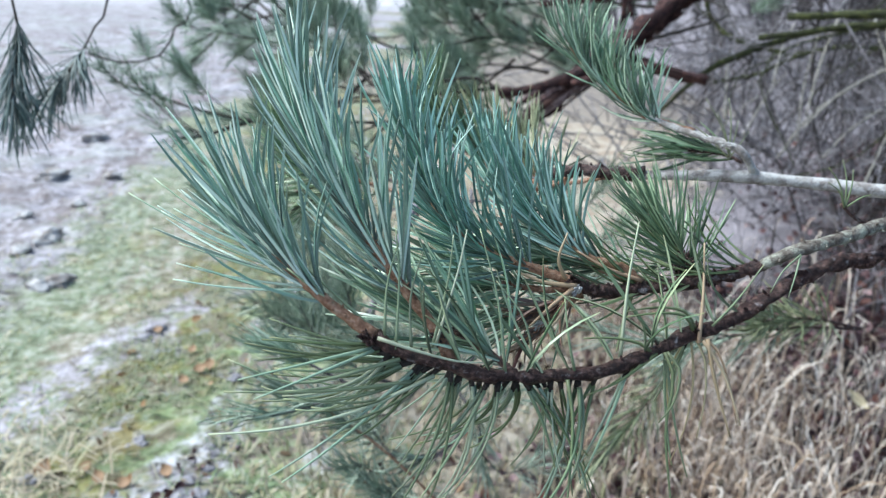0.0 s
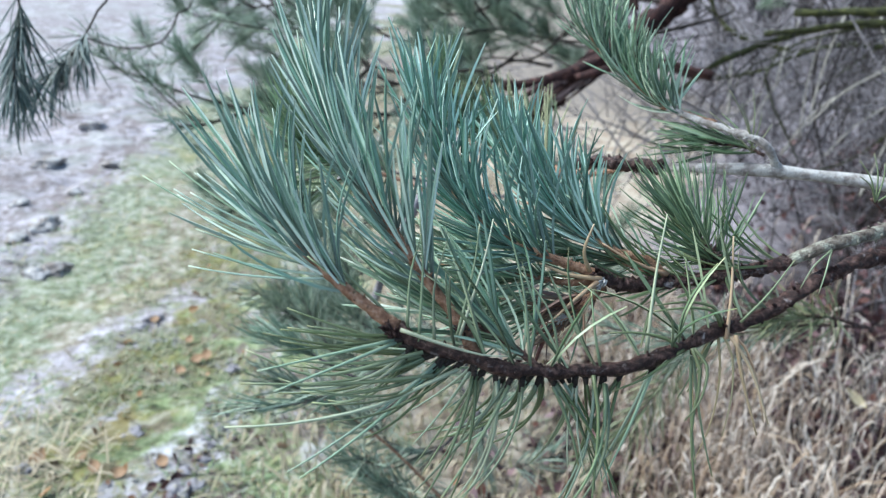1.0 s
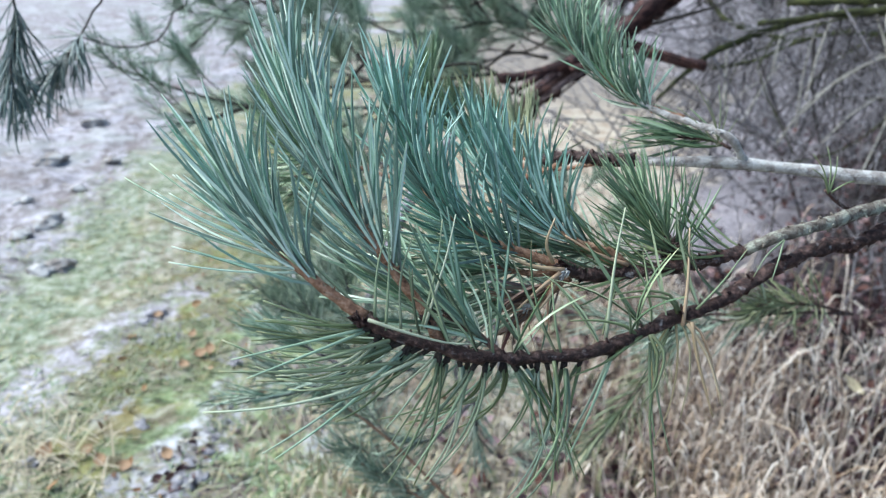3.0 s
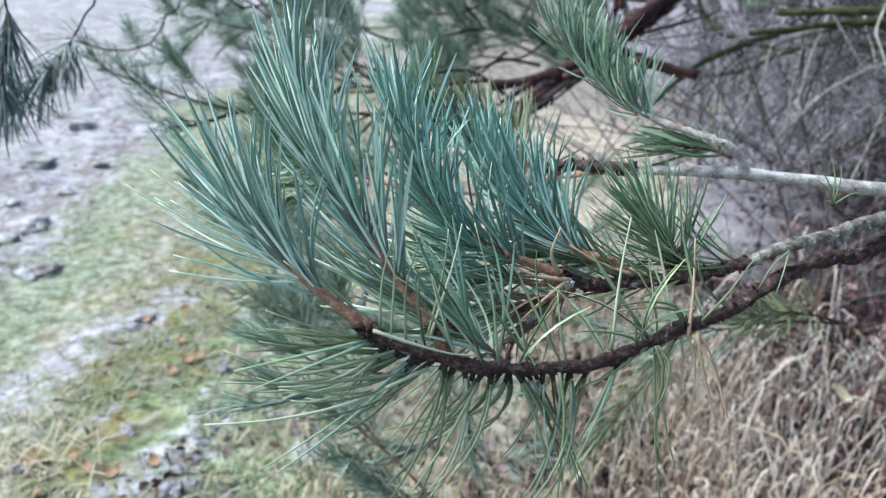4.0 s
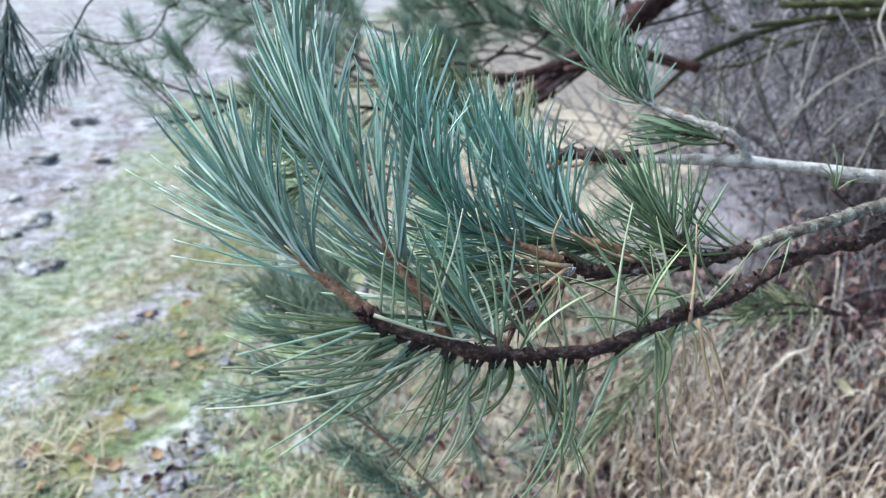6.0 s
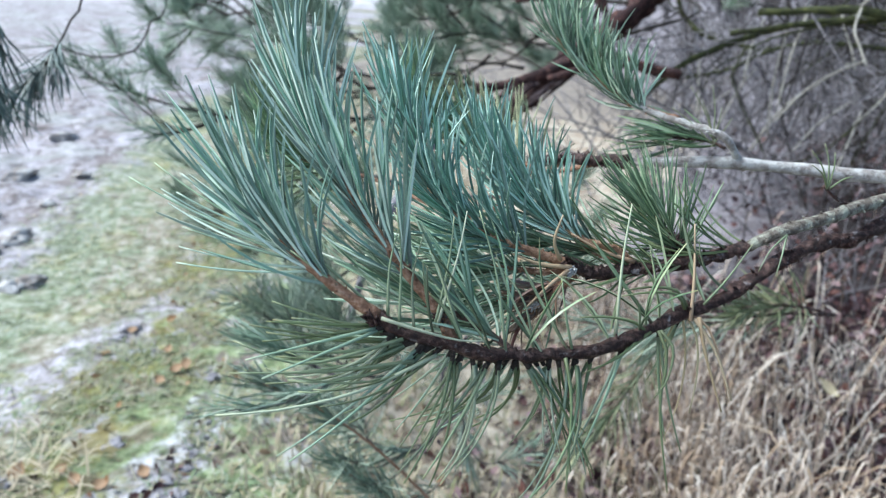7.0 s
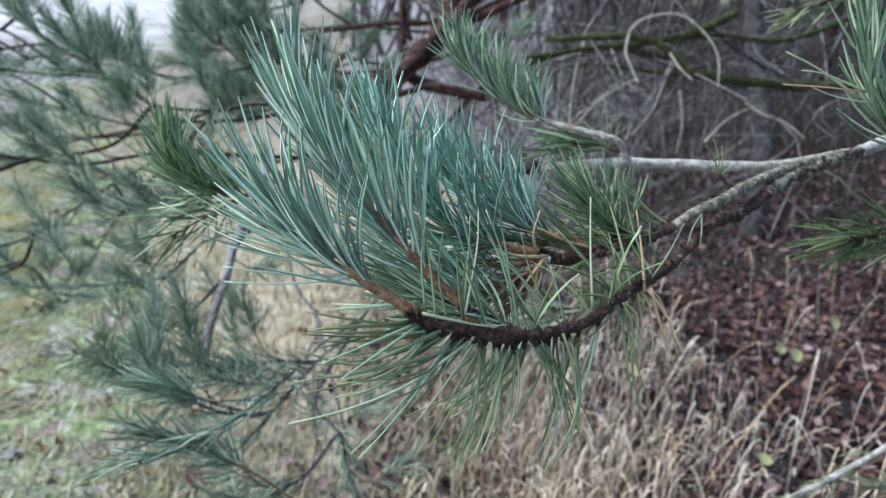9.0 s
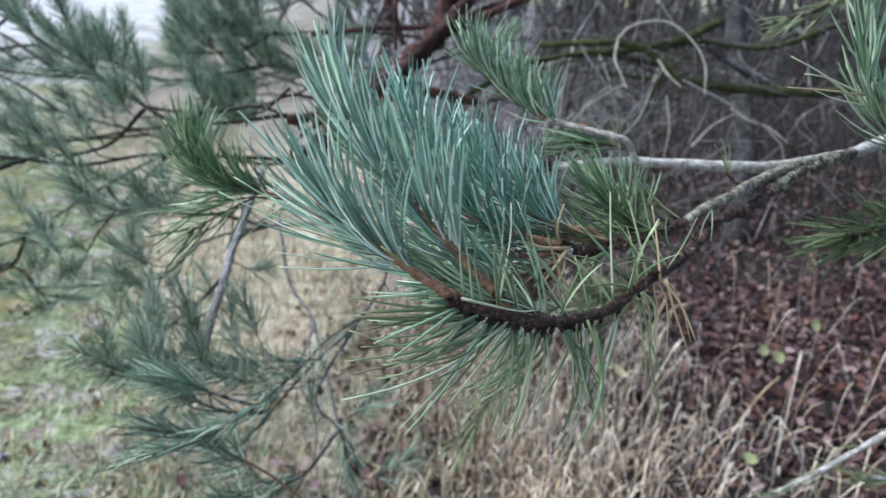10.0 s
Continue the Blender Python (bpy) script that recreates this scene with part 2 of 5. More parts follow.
    green = mix(nt, math_node(nt, "MULTIPLY", step(place_noise(nt, 3.0, 5, 0.7), 0.52, 0.64), 0.6), green, moss)
    straw = ramp(nt, grit, [(0.38, (0.22, 0.18, 0.13)), (0.5, (0.36, 0.32, 0.24)), (0.62, (0.56, 0.53, 0.46))])
    green = mix(nt, math_node(nt, "MULTIPLY", step(place_noise(nt, 5.0, 5, 0.7), 0.5, 0.66), 0.65), green, straw)
    green = mix(nt, math_node(nt, "MULTIPLY", step(place_noise(nt, 9.0, 5, 0.7), 0.58, 0.68), 0.4), green, (0.62, 0.64, 0.66))
    path = ramp(nt, grit, [(0.37, (0.2, 0.185, 0.175)), (0.46, (0.38, 0.365, 0.36)), (0.54, (0.5, 0.49, 0.51)), (0.62, (0.66, 0.655, 0.69))])
    path = mix(nt, math_node(nt, "MULTIPLY", step(place_noise(nt, 6.0, 5, 0.75), 0.48, 0.56), 0.8), path, green)
    path = mix(nt, math_node(nt, "MULTIPLY", step(place_noise(nt, 8.5, 5, 0.75), 0.55, 0.61), 0.7), path, (0.16, 0.14, 0.13))
    beige = ramp(nt, fine, [(0.25, (0.24, 0.195, 0.155)), (0.5, (0.44, 0.385, 0.32)), (0.75, (0.62, 0.56, 0.48))])
    beige = mix(nt, step(mid, 0.42, 0.62), beige, mix(nt, 1.0, beige, (0.68, 0.6, 0.56), "MULTIPLY"))
    # near-black floor: shade under grass, shrub and trees put into the colour
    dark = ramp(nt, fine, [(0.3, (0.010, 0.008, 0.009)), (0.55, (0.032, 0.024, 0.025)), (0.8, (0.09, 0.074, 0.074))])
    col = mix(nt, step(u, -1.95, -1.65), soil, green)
    pale = mix(nt, math_node(nt, "MULTIPLY", step(place_noise(nt, 4.0, 5, 0.7), 0.36, 0.6), 0.8), green, straw)
    col = mix(nt, step(u, -1.5, -1.35), col, pale)
    lane = math_node(nt, "SUBTRACT", X, math_node(nt, "MULTIPLY", math_node(nt, "SUBTRACT", Y, 2.1), 0.25))
    lane = math_node(nt, "ABSOLUTE", math_node(nt, "ADD", math_node(nt, "ADD", lane, 1.33), math_node(nt, "MULTIPLY", wob, 0.45)))
    worn = math_node(nt, "MULTIPLY", math_node(nt, "SUBTRACT", 1.0, step(lane, 0.09, 0.15)), math_node(nt, "SUBTRACT", 1.0, step(Y, 2.7, 3.2)))
    fresh = ramp(nt, grit, [(0.38, (0.09, 0.12, 0.06)), (0.5, (0.2, 0.255, 0.13)), (0.62, (0.36, 0.41, 0.27))])
    verge = mix(nt, step(place_noise(nt, 3.4, 5, 0.72), 0.46, 0.55), moss, fresh)
    verge = mix(nt, math_node(nt, "MULTIPLY", step(place_noise(nt, 4.4, 5, 0.72), 0.53, 0.6), 0.65), verge, (0.33, 0.25, 0.12))
    verge = mix(nt, math_node(nt, "MULTIPLY", step(place_noise(nt, 6.5, 5, 0.72), 0.52, 0.58), 0.85), verge, straw)
    verge = mix(nt, math_node(nt, "MULTIPLY", step(place_noise(nt, 10.0, 5, 0.7), 0.56, 0.61), 0.75), verge, (0.13, 0.095, 0.075))
    verge = mix(nt, math_node(nt, "MULTIPLY", step(place_noise(nt, 5.2, 5, 0.75), 0.58, 0.63), 0.8), verge, (0.58, 0.57, 0.64))
    litter = ramp(nt, fine, [(0.3, (0.07, 0.05, 0.045)), (0.55, (0.2, 0.165, 0.15)), (0.75, (0.45, 0.43, 0.42))])
    litter = mix(nt, step(place_noise(nt, 3.1, 5, 0.7), 0.45, 0.53), litter, fresh)
    litter = mix(nt, math_node(nt, "MULTIPLY", step(place_noise(nt, 4.2, 6, 0.75), 0.53, 0.62), 0.7), litter, (0.50, 0.48, 0.54))
    verge = mix(nt, 1.0, verge, (0.76, 0.79, 0.74), "MULTIPLY")
    col = mix(nt, step(u, -1.2, -1.05), col, verge)
    col = mix(nt, worn, col, path)
    col = mix(nt, 1.0, col, (0.74, 0.71, 0.76), "MULTIPLY")
    col = mix(nt, step(u, -0.85, -0.65), col, litter)
    rut = math_node(nt, "ABSOLUTE", math_node(nt, "ADD", math_node(nt, "ADD", X, 0.66), math_node(nt, "MULTIPLY", wob, 0.5)))
    rut = math_node(nt, "MULTIPLY", math_node(nt, "SUBTRACT", 1.0, step(rut, 0.035, 0.09)), math_node(nt, "MULTIPLY", step(Y, 1.3, 1.55), math_node(nt, "SUBTRACT", 1.0, step(Y, 2.1, 2.4))))
    rime = ramp(nt, grit, [(0.38, (0.06, 0.05, 0.055)), (0.46, (0.21, 0.195, 0.205)), (0.54, (0.40, 0.39, 0.44)), (0.62, (0.57, 0.56, 0.63))])
    col = mix(nt, math_node(nt, "MULTIPLY", rut, 0.85), col, rime)
    col = mix(nt, step(u, -0.42, -0.15), col, beige)
    thatch = ramp(nt, fine, [(0.3, (0.05, 0.038, 0.036)), (0.5, (0.14, 0.108, 0.098)), (0.7, (0.34, 0.285, 0.25))])
    col = mix(nt, math_node(nt, "MULTIPLY", step(u, 0.45, 0.75), math_node(nt, "SUBTRACT", 1.0, step(Y, 3.4, 4.4))), col, thatch)
    far_floor = ramp(nt, mid, [(0.3, (0.12, 0.10, 0.09)), (0.55, (0.24, 0.205, 0.18)), (0.75, (0.40, 0.36, 0.31))])
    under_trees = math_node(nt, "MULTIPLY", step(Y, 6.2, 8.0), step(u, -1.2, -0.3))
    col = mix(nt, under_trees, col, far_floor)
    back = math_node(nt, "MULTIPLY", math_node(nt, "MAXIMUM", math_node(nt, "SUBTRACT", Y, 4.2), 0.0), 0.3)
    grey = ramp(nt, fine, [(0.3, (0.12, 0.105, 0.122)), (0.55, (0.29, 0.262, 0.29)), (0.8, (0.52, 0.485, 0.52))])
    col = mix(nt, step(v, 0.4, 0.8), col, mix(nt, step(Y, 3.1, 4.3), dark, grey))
    # the painted shade deepens towards thicket and wood
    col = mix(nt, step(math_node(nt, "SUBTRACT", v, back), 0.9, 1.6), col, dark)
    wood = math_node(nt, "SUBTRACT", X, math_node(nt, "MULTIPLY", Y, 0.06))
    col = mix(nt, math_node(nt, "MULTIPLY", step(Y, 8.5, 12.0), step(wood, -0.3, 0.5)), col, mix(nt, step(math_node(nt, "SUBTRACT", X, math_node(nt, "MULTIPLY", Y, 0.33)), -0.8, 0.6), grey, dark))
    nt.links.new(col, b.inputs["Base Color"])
    bump(nt, b, mix(nt, 0.5, fine, grit), 0.7, 0.02)
    return m


GROUND = ground_material()
CLOD = bark_material("clod", (0.15, 0.125, 0.115), (0.31, 0.27, 0.255), (0.46, 0.43, 0.42), 30, (0.58, 0.58, 0.60), 0.5)

STONE = bark_material("stone", (0.12, 0.11, 0.125), (0.30, 0.29, 0.325), (0.52, 0.51, 0.56), 60, (0.62, 0.62, 0.67), 0.38)

# ---- building helpers ----
rng = random.Random(7)


def empty(name, at, label, category, group=""):
    ob = new(name)
    ob.location = at
    ob.empty_display_size = 0.05
    return tagged(ob, label, category, group)


def part(name, mesh, mat, parent=None, label="", kind=""):
    mesh.materials.clear()
    mesh.materials.append(mat)
    ob = new(name, mesh)
    if parent is not None:
        ob.parent = parent
        ob.matrix_parent_inverse = PLACE[parent].inverted()
    PLACE[ob] = Matrix.Identity(4)
    return tagged(ob, label, "", "", kind)


PLACE = {}


def thing(name, at, label, category, group=""):
    ob = empty(name, at, label, category, group)
    PLACE[ob] = Matrix.Translation(at)
    return ob


def spline(points, n):
    """A smooth line of n places through the points, even in length."""
    p = [Vector(q) for q in points]
    p = [2 * p[0] - p[1]] + p + [2 * p[-1] - p[-2]]
    raw = []
    for i in range(1, len(p) - 2):
        for k in range(12):
            t = k / 12
            a, b, c, d = p[i - 1], p[i], p[i + 1], p[i + 2]
            raw.append(0.5 * ((2 * b) + (c - a) * t + (2 * a - 5 * b + 4 * c - d) * t * t + (3 * b - a - 3 * c + d) * t ** 3))
    raw.append(p[-2])
    cum = [0.0]
    for a, b in zip(raw, raw[1:]):
        cum.append(cum[-1] + (b - a).length)
    out, j = [], 0
    for i in range(n):
        s = cum[-1] * i / (n - 1)
        while j < len(raw) - 2 and cum[j + 1] < s:
            j += 1
        f = (s - cum[j]) / max(cum[j + 1] - cum[j], 1e-9)
        out.append(raw[j].lerp(raw[j + 1], min(f, 1.0)))
    return out


def tube_into(verts, faces, line, r0, r1, sides=8, rough=0.0, grain=90.0):
    """A tapered, slightly uneven round stem along a line, closed at both ends."""
    first = len(verts)
    n = len(line)
    side = None
    for i, p in enumerate(line):
        d = (line[min(i + 1, n - 1)] - line[max(i - 1, 0)]).normalized()
        if side is None:
            side = d.orthogonal().normalized()
        side = (side - d * side.dot(d)).normalized()
        up = d.cross(side)
        r = r0 + (r1 - r0) * i / (n - 1)
        for k in range(sides):
            a = 2 * math.pi * k / sides
            o = side * math.cos(a) + up * math.sin(a)
            q = r * (1 + rough * noise.noise((p + o * r) * grain))
            verts.append(p + o * q)
    for i in range(n - 1):
        for k in range(sides):
            a, b = first + i * sides + k, first + i * sides + (k + 1) % sides
            faces.append((a, b, b + sides, a + sides))
    faces.append(tuple(first + k for k in reversed(range(sides))))
    faces.append(tuple(first + (n - 1) * sides + k for k in range(sides)))


def mesh_of(name, verts, faces, smooth=True):
    me = bpy.data.meshes.new(name)
    me.from_pydata([tuple(v) for v in verts], [], faces)
    if smooth:
        me.polygons.foreach_set("use_smooth", [True] * len(me.polygons))
    me.update()
    return me


def stem(name, points, r0, r1, mat, parent, label="", n=40, rough=0.35, grain=260.0, pegs=0, peg=0.0016):
    """A wooden stem with knobbly bark; pegs: the small stubs that fallen needles leave."""
    line = spline(points, n)
    v, f = [], []
    tube_into(v, f, line, r0, r1, 10, rough, grain)
    for _ in range(pegs):
        i = rng.randrange(1, n - 1)
        d = (line[i + 1] - line[i - 1]).normalized()
        o = d.orthogonal().normalized()
        o.rotate(Matrix.Rotation(rng.uniform(0, 6.283), 3, d))
        r = r0 + (r1 - r0) * i / (n - 1)
        a = line[i] + o * r * 0.7
        b = a + (o + d * rng.uniform(0.2, 0.9)).normalized() * (r * 0.3 + peg * rng.uniform(0.7, 1.3))
        tube_into(v, f, [a, a.lerp(b, 0.5), b], peg * 0.62, peg * 0.28, 5)
    return part(name, mesh_of(name, v, f), mat, parent, label), line


# ---- needles: eight bent shapes, one unit long, along +z, bent towards +x ----
SHAPES = []
for k in range(8):
    r = random.Random(100 + k)
    verts, faces, along = [], [], []
    curve, sway, wide, rings = r.uniform(0.0, 0.27), r.uniform(-0.07, 0.07), r.uniform(0.0115, 0.0140), 6
    for i in range(rings):
        t = i / (rings - 1)
        c = Vector((curve * t * t, sway * t * t, t * (1 - 0.06 * t)))
        w = wide * (0.75, 1.0, 1.05, 1.0, 0.92, 0.34)[i]
        for a in (0.0, 1.75, 3.14, 4.53):
            verts.append(c + Vector((math.cos(a) * w * 0.62, math.sin(a) * w, 0)))
            along.append(t)
    for i in range(rings - 1):
        for j in range(4):
            a, b = i * 4 + j, i * 4 + (j + 1) % 4
            faces.append((a, b, b + 4, a + 4))
    faces.append(tuple((rings - 1) * 4 + q for q in range(4)))
    SHAPES.append((np.array([tuple(v) for v in verts]), faces, along))
# per face: 1 takes the wax and painted highlight, 0 the painted shade
LIT_FACES = [[(1.0, 0.25, 0.0, 0.1)[(j + k) % 4] for i in range(5) for j in range(4)] + [0.6] for k in (0, 1, 3, 0, 2, 3, 1, 0)]
SHARED = {}


def shape_mesh(k, mat):
    key = (k, mat.name)
    if key not in SHARED:
        v, f, al = SHAPES[k]
        me = mesh_of("needle", v.tolist(), f, False)
        me.attributes.new("along", "FLOAT", "POINT").data.foreach_set("value", al)
        me.attributes.new("lit_face", "FLOAT", "FACE").data.foreach_set("value", LIT_FACES[k])
        me.materials.append(mat)
        SHARED[key] = me
    return SHARED[key]


def needle_pose(base, way, bend, length, wide=1.0):
    z = way.normalized()
    x = (bend - z * bend.dot(z))
    x = x.normalized() if x.length > 1e-4 else z.orthogonal().normalized()
    y = z.cross(x)
    m = Matrix((x, y, z)).transposed().to_4x4()
    return Matrix.Translation(base) @ m @ Matrix.Diagonal((length * wide, length * wide, length, 1))


def pair(base, way, bend, length, r, wide=1.0):
    """Two needles out of one sheath, parting a little."""
    way = way.normalized()
    part_way = way.orthogonal().normalized()
    part_way.rotate(Matrix.Rotation(r.uniform(0, 6.283), 3, way))
    k = r.uniform(0.03, 0.13)
    w = 1.25 * wide * 0.058 / length
    return [(needle_pose(base, way + part_way * s * k, bend + part_way * s * 0.4, length * r.uniform(0.93, 1.0), w), r.randrange(8)) for s in (-1, 1)]


def needles(poses, mat, parent, singles=0, name="needle", label=""):
    """Hangs needles on a stem: the first ones as pieces of their own, the rest joined."""
    for m, k in poses[:singles]:
        ob = new(name, shape_mesh(k, mat))
        ob.parent = parent
        ob.matrix_basis = PLACE[parent].inverted() @ m if parent in PLACE else m
        ob.matrix_parent_inverse = Matrix.Identity(4)
    rest = poses[singles:]
    if not rest:
        return
    vs, fs, al, base = [], [], [], 0
    for m, k in rest:
        v, f, a = SHAPES[k]
        mm = np.array(m)
        vs.append(v @ mm[:3, :3].T + mm[:3, 3])
        fs += [tuple(q + base for q in face) for face in f]
        al += a
        base += len(v)
    me = mesh_of("needles", np.concatenate(vs).tolist(), fs, False)
    me.attributes.new("along", "FLOAT", "POINT").data.foreach_set("value", al)
    me.attributes.new("lit_face", "FLOAT", "FACE").data.foreach_set("value", [q for m, k in rest for q in LIT_FACES[k]])
    part("needles", me, mat, parent, label, "stuff")


def brush(line, count, length, spread=(15, 45), bias=(0, 0, 0), start=0.0, end=1.0, bend=None, seed=0, jitter=0.12, wide=1.0):
    """Needles in pairs all round a shoot, leaning forward along it, the outermost closing round its tip."""
    r = random.Random(seed)
    out, n = [], len(line)
    bias = Vector(bias)
    for q in range(count):
        s = start + (end - start) * (q + r.random()) / count
        i = min(int(s * (n - 1)), n - 2)
        p = line[i].lerp(line[i + 1], s * (n - 1) - i)
        d = (line[min(i + 2, n - 1)] - line[max(i - 1, 0)]).normalized()
        o = d.orthogonal().normalized()
        o.rotate(Matrix.Rotation(q * 2.4 + r.uniform(-0.5, 0.5), 3, d))
        a = radians(spread[1] + (spread[0] - spread[1]) * s + r.gauss(0, 5))
        way = d * math.cos(a) + o * math.sin(a) + bias * r.uniform(0.6, 1.3)
        way += Vector((r.gauss(0, jitter), r.gauss(0, jitter), r.gauss(0, jitter))) * 0.6
        b = -o + d * 0.3 if bend is None else Vector(bend)
        out += pair(p + o * 0.001, way, b, length * r.uniform(0.72, 1.08), r, wide)
    return out


def lone_needle(points, width, mat, parent, name="needle", label=""):
    """One bent needle that stands out by itself."""
    return needle_along(spline(points, 9), width, mat, parent, name, label)


def bent_pair(base, way, pull, length, width, mat, parent, r):
    """Two long needles out of one stub, bowed by their own weight towards pull."""
    way = way.normalized()
    apart = way.orthogonal().normalized()
    apart.rotate(Matrix.Rotation(r.uniform(0, 6.283), 3, way))
    for s in (-1, 1):
        far = length * r.uniform(0.86, 1.0)
        d0 = way + apart * s * r.uniform(0.03, 0.14)
        line = [base + apart * s * 0.0006]
        for i in range(8):
            line.append(line[-1] + (d0 + pull * (i / 7)).normalized() * far / 8)
        needle_along(line, width, mat, parent)


def needle_along(line, width, mat, parent, name="needle", label=""):
    v, f = [], []
    tube_into(v, f, line, width, width * 0.35, 5)
    me = mesh_of(name, v, f)
    me.attributes.new("along", "FLOAT", "POINT").data.foreach_set("value", [0.12 + 0.86 * (i // 5) / 8 for i in range(len(v))])
    me.attributes.new("lit_face", "FLOAT", "FACE").data.foreach_set("value", [0.45] * len(f))
    return part(name, me, mat, parent, label)


# ---- the ground, one sheet to the horizon ----


def ground_height(x, y):
    u = x + 0.22 * (min(y, 9) - 2)
    far = min(1.0, 12.0 / max(12.0, math.hypot(x, y)))
    h = 0.02 * noise.noise((x * 1.7, y * 1.7, 0)) + 0.012 * noise.noise((x * 6, y * 6, 3))
    if u < -1.6:
        k = min(1.0, (-1.6 - u) / 0.4)
        h += k * 0.05 * abs(noise.noise((x * 2.6, y * 2.6, 7))) + k * 0.035 * noise.noise((x * 8, y * 8, 9))
    if u > -0.6 and u < 0.2:
        h += 0.015 * noise.noise((x * 12, y * 12, 5))
    return h * far


def build_ground():
    def axis(lo, hi, near, reach):
        a = list(np.arange(lo, hi, near))
        s, v = near, hi
        right = []
        while v < reach:
            right.append(v)
            s *= 1.16
            v += s
        left, s, v = [], near, lo
        while v > -reach:
            s *= 1.16
            v -= s
            left.append(v)
        return left[::-1] + a + right

    xs, ys = axis(-4.0, 4.0, 0.05, 900), axis(0.5, 8.0, 0.05, 900)
    nx = len(xs)
    verts = [(x, y, ground_height(x, y)) for y in ys for x in xs]
    faces = [(j * nx + i, j * nx + i + 1, (j + 1) * nx + i + 1, (j + 1) * nx + i) for j in range(len(ys) - 1) for i in range(nx - 1)]
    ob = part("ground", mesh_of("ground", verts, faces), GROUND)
    tagged(ob, "frosty field edge with grass verge, leaf litter and painted wood shade", "ground", "", "structure")


build_ground()

# ---- the near pine branch ----
branch = thing("pine_branch", (2.3, 1.2, 1.5), "blue-green pine branch with forked brown twigs and lichen", "branch")
stem("limb", [(2.3, 1.2, 1.5), (1.5, 1.02, 1.4), *[(0.981, 0.881, 1.341), (0.676, 0.778, 1.281), (0.612, 0.745, 1.275), (0.55, 0.733, 1.268), (0.495, 0.727, 1.266), (0.4, 0.729, 1.27), (0.356, 0.732, 1.267), (0.33, 0.739, 1.263)]],
                       0.0175, 0.0034, BARK_DEAD, branch, "grey lichen-covered dead limb", 90, 0.4, 160, 26, 0.0025)
stem("limb_end", [(0.331, 0.739, 1.264), (0.315, 0.742, 1.262), (0.297, 0.744, 1.263), (0.282, 0.745, 1.261), (0.267, 0.746, 1.257)], 0.0046, 0.0035, BARK, branch, "dark rough dead limb end", 30, 0.7, 200, 40, 0.002)
twig, twig_line = stem("twig", [(0.612, 0.745, 1.275), (0.533, 0.695, 1.273), (0.482, 0.66, 1.269), (0.44, 0.632, 1.257), (0.417, 0.621, 1.256), (0.387, 0.597, 1.25), (0.363, 0.582, 1.238), (0.343, 0.574, 1.232), (0.326, 0.563, 1.227), (0.302, 0.545, 1.224), (0.276, 0.533, 1.224), (0.249, 0.517, 1.231), (0.23, 0.511, 1.238), (0.213, 0.506, 1.244), (0.203, 0.506, 1.251)],
                       0.0043, 0.0027, BARK, branch, "dark brown knobbly twig", 110, 0.8, 420, 110, 0.0016)
side, side_line = stem("side_twig", [(0.612, 0.745, 1.275), (0.518, 0.689, 1.277), (0.441, 0.638, 1.273), (0.422, 0.621, 1.272), (0.394, 0.607, 1.267), (0.376, 0.604, 1.258)],
                       0.0038, 0.0032, BARK_LICHEN, branch, "grey-brown twig with lichen flakes", 60, 0.4, 300, 60)
side, side_line = stem("twig", [(0.376, 0.604, 1.258), (0.368, 0.602, 1.255), (0.338, 0.595, 1.248), (0.312, 0.589, 1.245), (0.298, 0.583, 1.245), (0.287, 0.579, 1.25)],
                       0.0033, 0.0034, BARK, branch, "dark brown knobbly twig", 90, 0.55, 420, 45, 0.0015)
stem("lichen_crust", twig_line[0:40:3], 0.00465, 0.0041, BARK_LICHEN, branch, "grey-green lichen crust on the twig", 44, 0.55, 300, 12, 0.0014)
UP = Vector((0, 0, 1))


def shoot(points, r0, r1, count, length, mat, spread, bias, start, singles, seed, bend=None, bark=None, pegs=26, jitter=0.12, parent=None, wide=1.0):
    ob, line = stem("shoot", points, r0, r1, bark or BARK_YOUNG, parent or branch, "", 30, 0.4, 420, pegs, 0.0011)
    needles(brush(line, count, length, spread, bias, start, 1.0, bend, seed, jitter, wide), mat, ob, singles)
    return ob, line


shoot([(0.203, 0.506, 1.251), (0.187, 0.506, 1.261), (0.173, 0.508, 1.271), (0.161, 0.513, 1.278), (0.146, 0.521, 1.289)], 0.0027, 0.0016, 44, 0.066, NEEDLE_BLUE, (8, 46), (0.0, 0.0, 0.2), 0.34, 60, 11, UP, None, 26, 0.11)
shoot([(0.237, 0.514, 1.233), (0.227, 0.52, 1.247), (0.219, 0.525, 1.254), (0.207, 0.53, 1.266), (0.183, 0.543, 1.29), (0.163, 0.557, 1.311), (0.152, 0.569, 1.327)], 0.0027, 0.0015, 74, 0.068, NEEDLE_BLUE, (8, 44), (0.1, 0.0, 0.25), 0.28, 60, 12, UP, None, 26, 0.11)
shoot([(0.287, 0.579, 1.25), (0.259, 0.581, 1.257), (0.234, 0.582, 1.265), (0.217, 0.587, 1.277), (0.204, 0.596, 1.294), (0.194, 0.604, 1.307)], 0.0025, 0.0015, 92, 0.061, NEEDLE_TEAL, (8, 50), (0.2, 0.0, 0.35), 0.2, 30, 13, UP, BARK_TAN, 26, 0.17)
shoot([(0.318, 0.594, 1.247), (0.308, 0.595, 1.254), (0.29, 0.598, 1.257), (0.275, 0.606, 1.262), (0.254, 0.62, 1.271), (0.24, 0.629, 1.281)], 0.0025, 0.0014, 88, 0.060, NEEDLE_TEAL, (10, 50), (0.16, 0.0, 0.35), 0.3, 20, 14, UP, BARK_TAN, 26, 0.17)
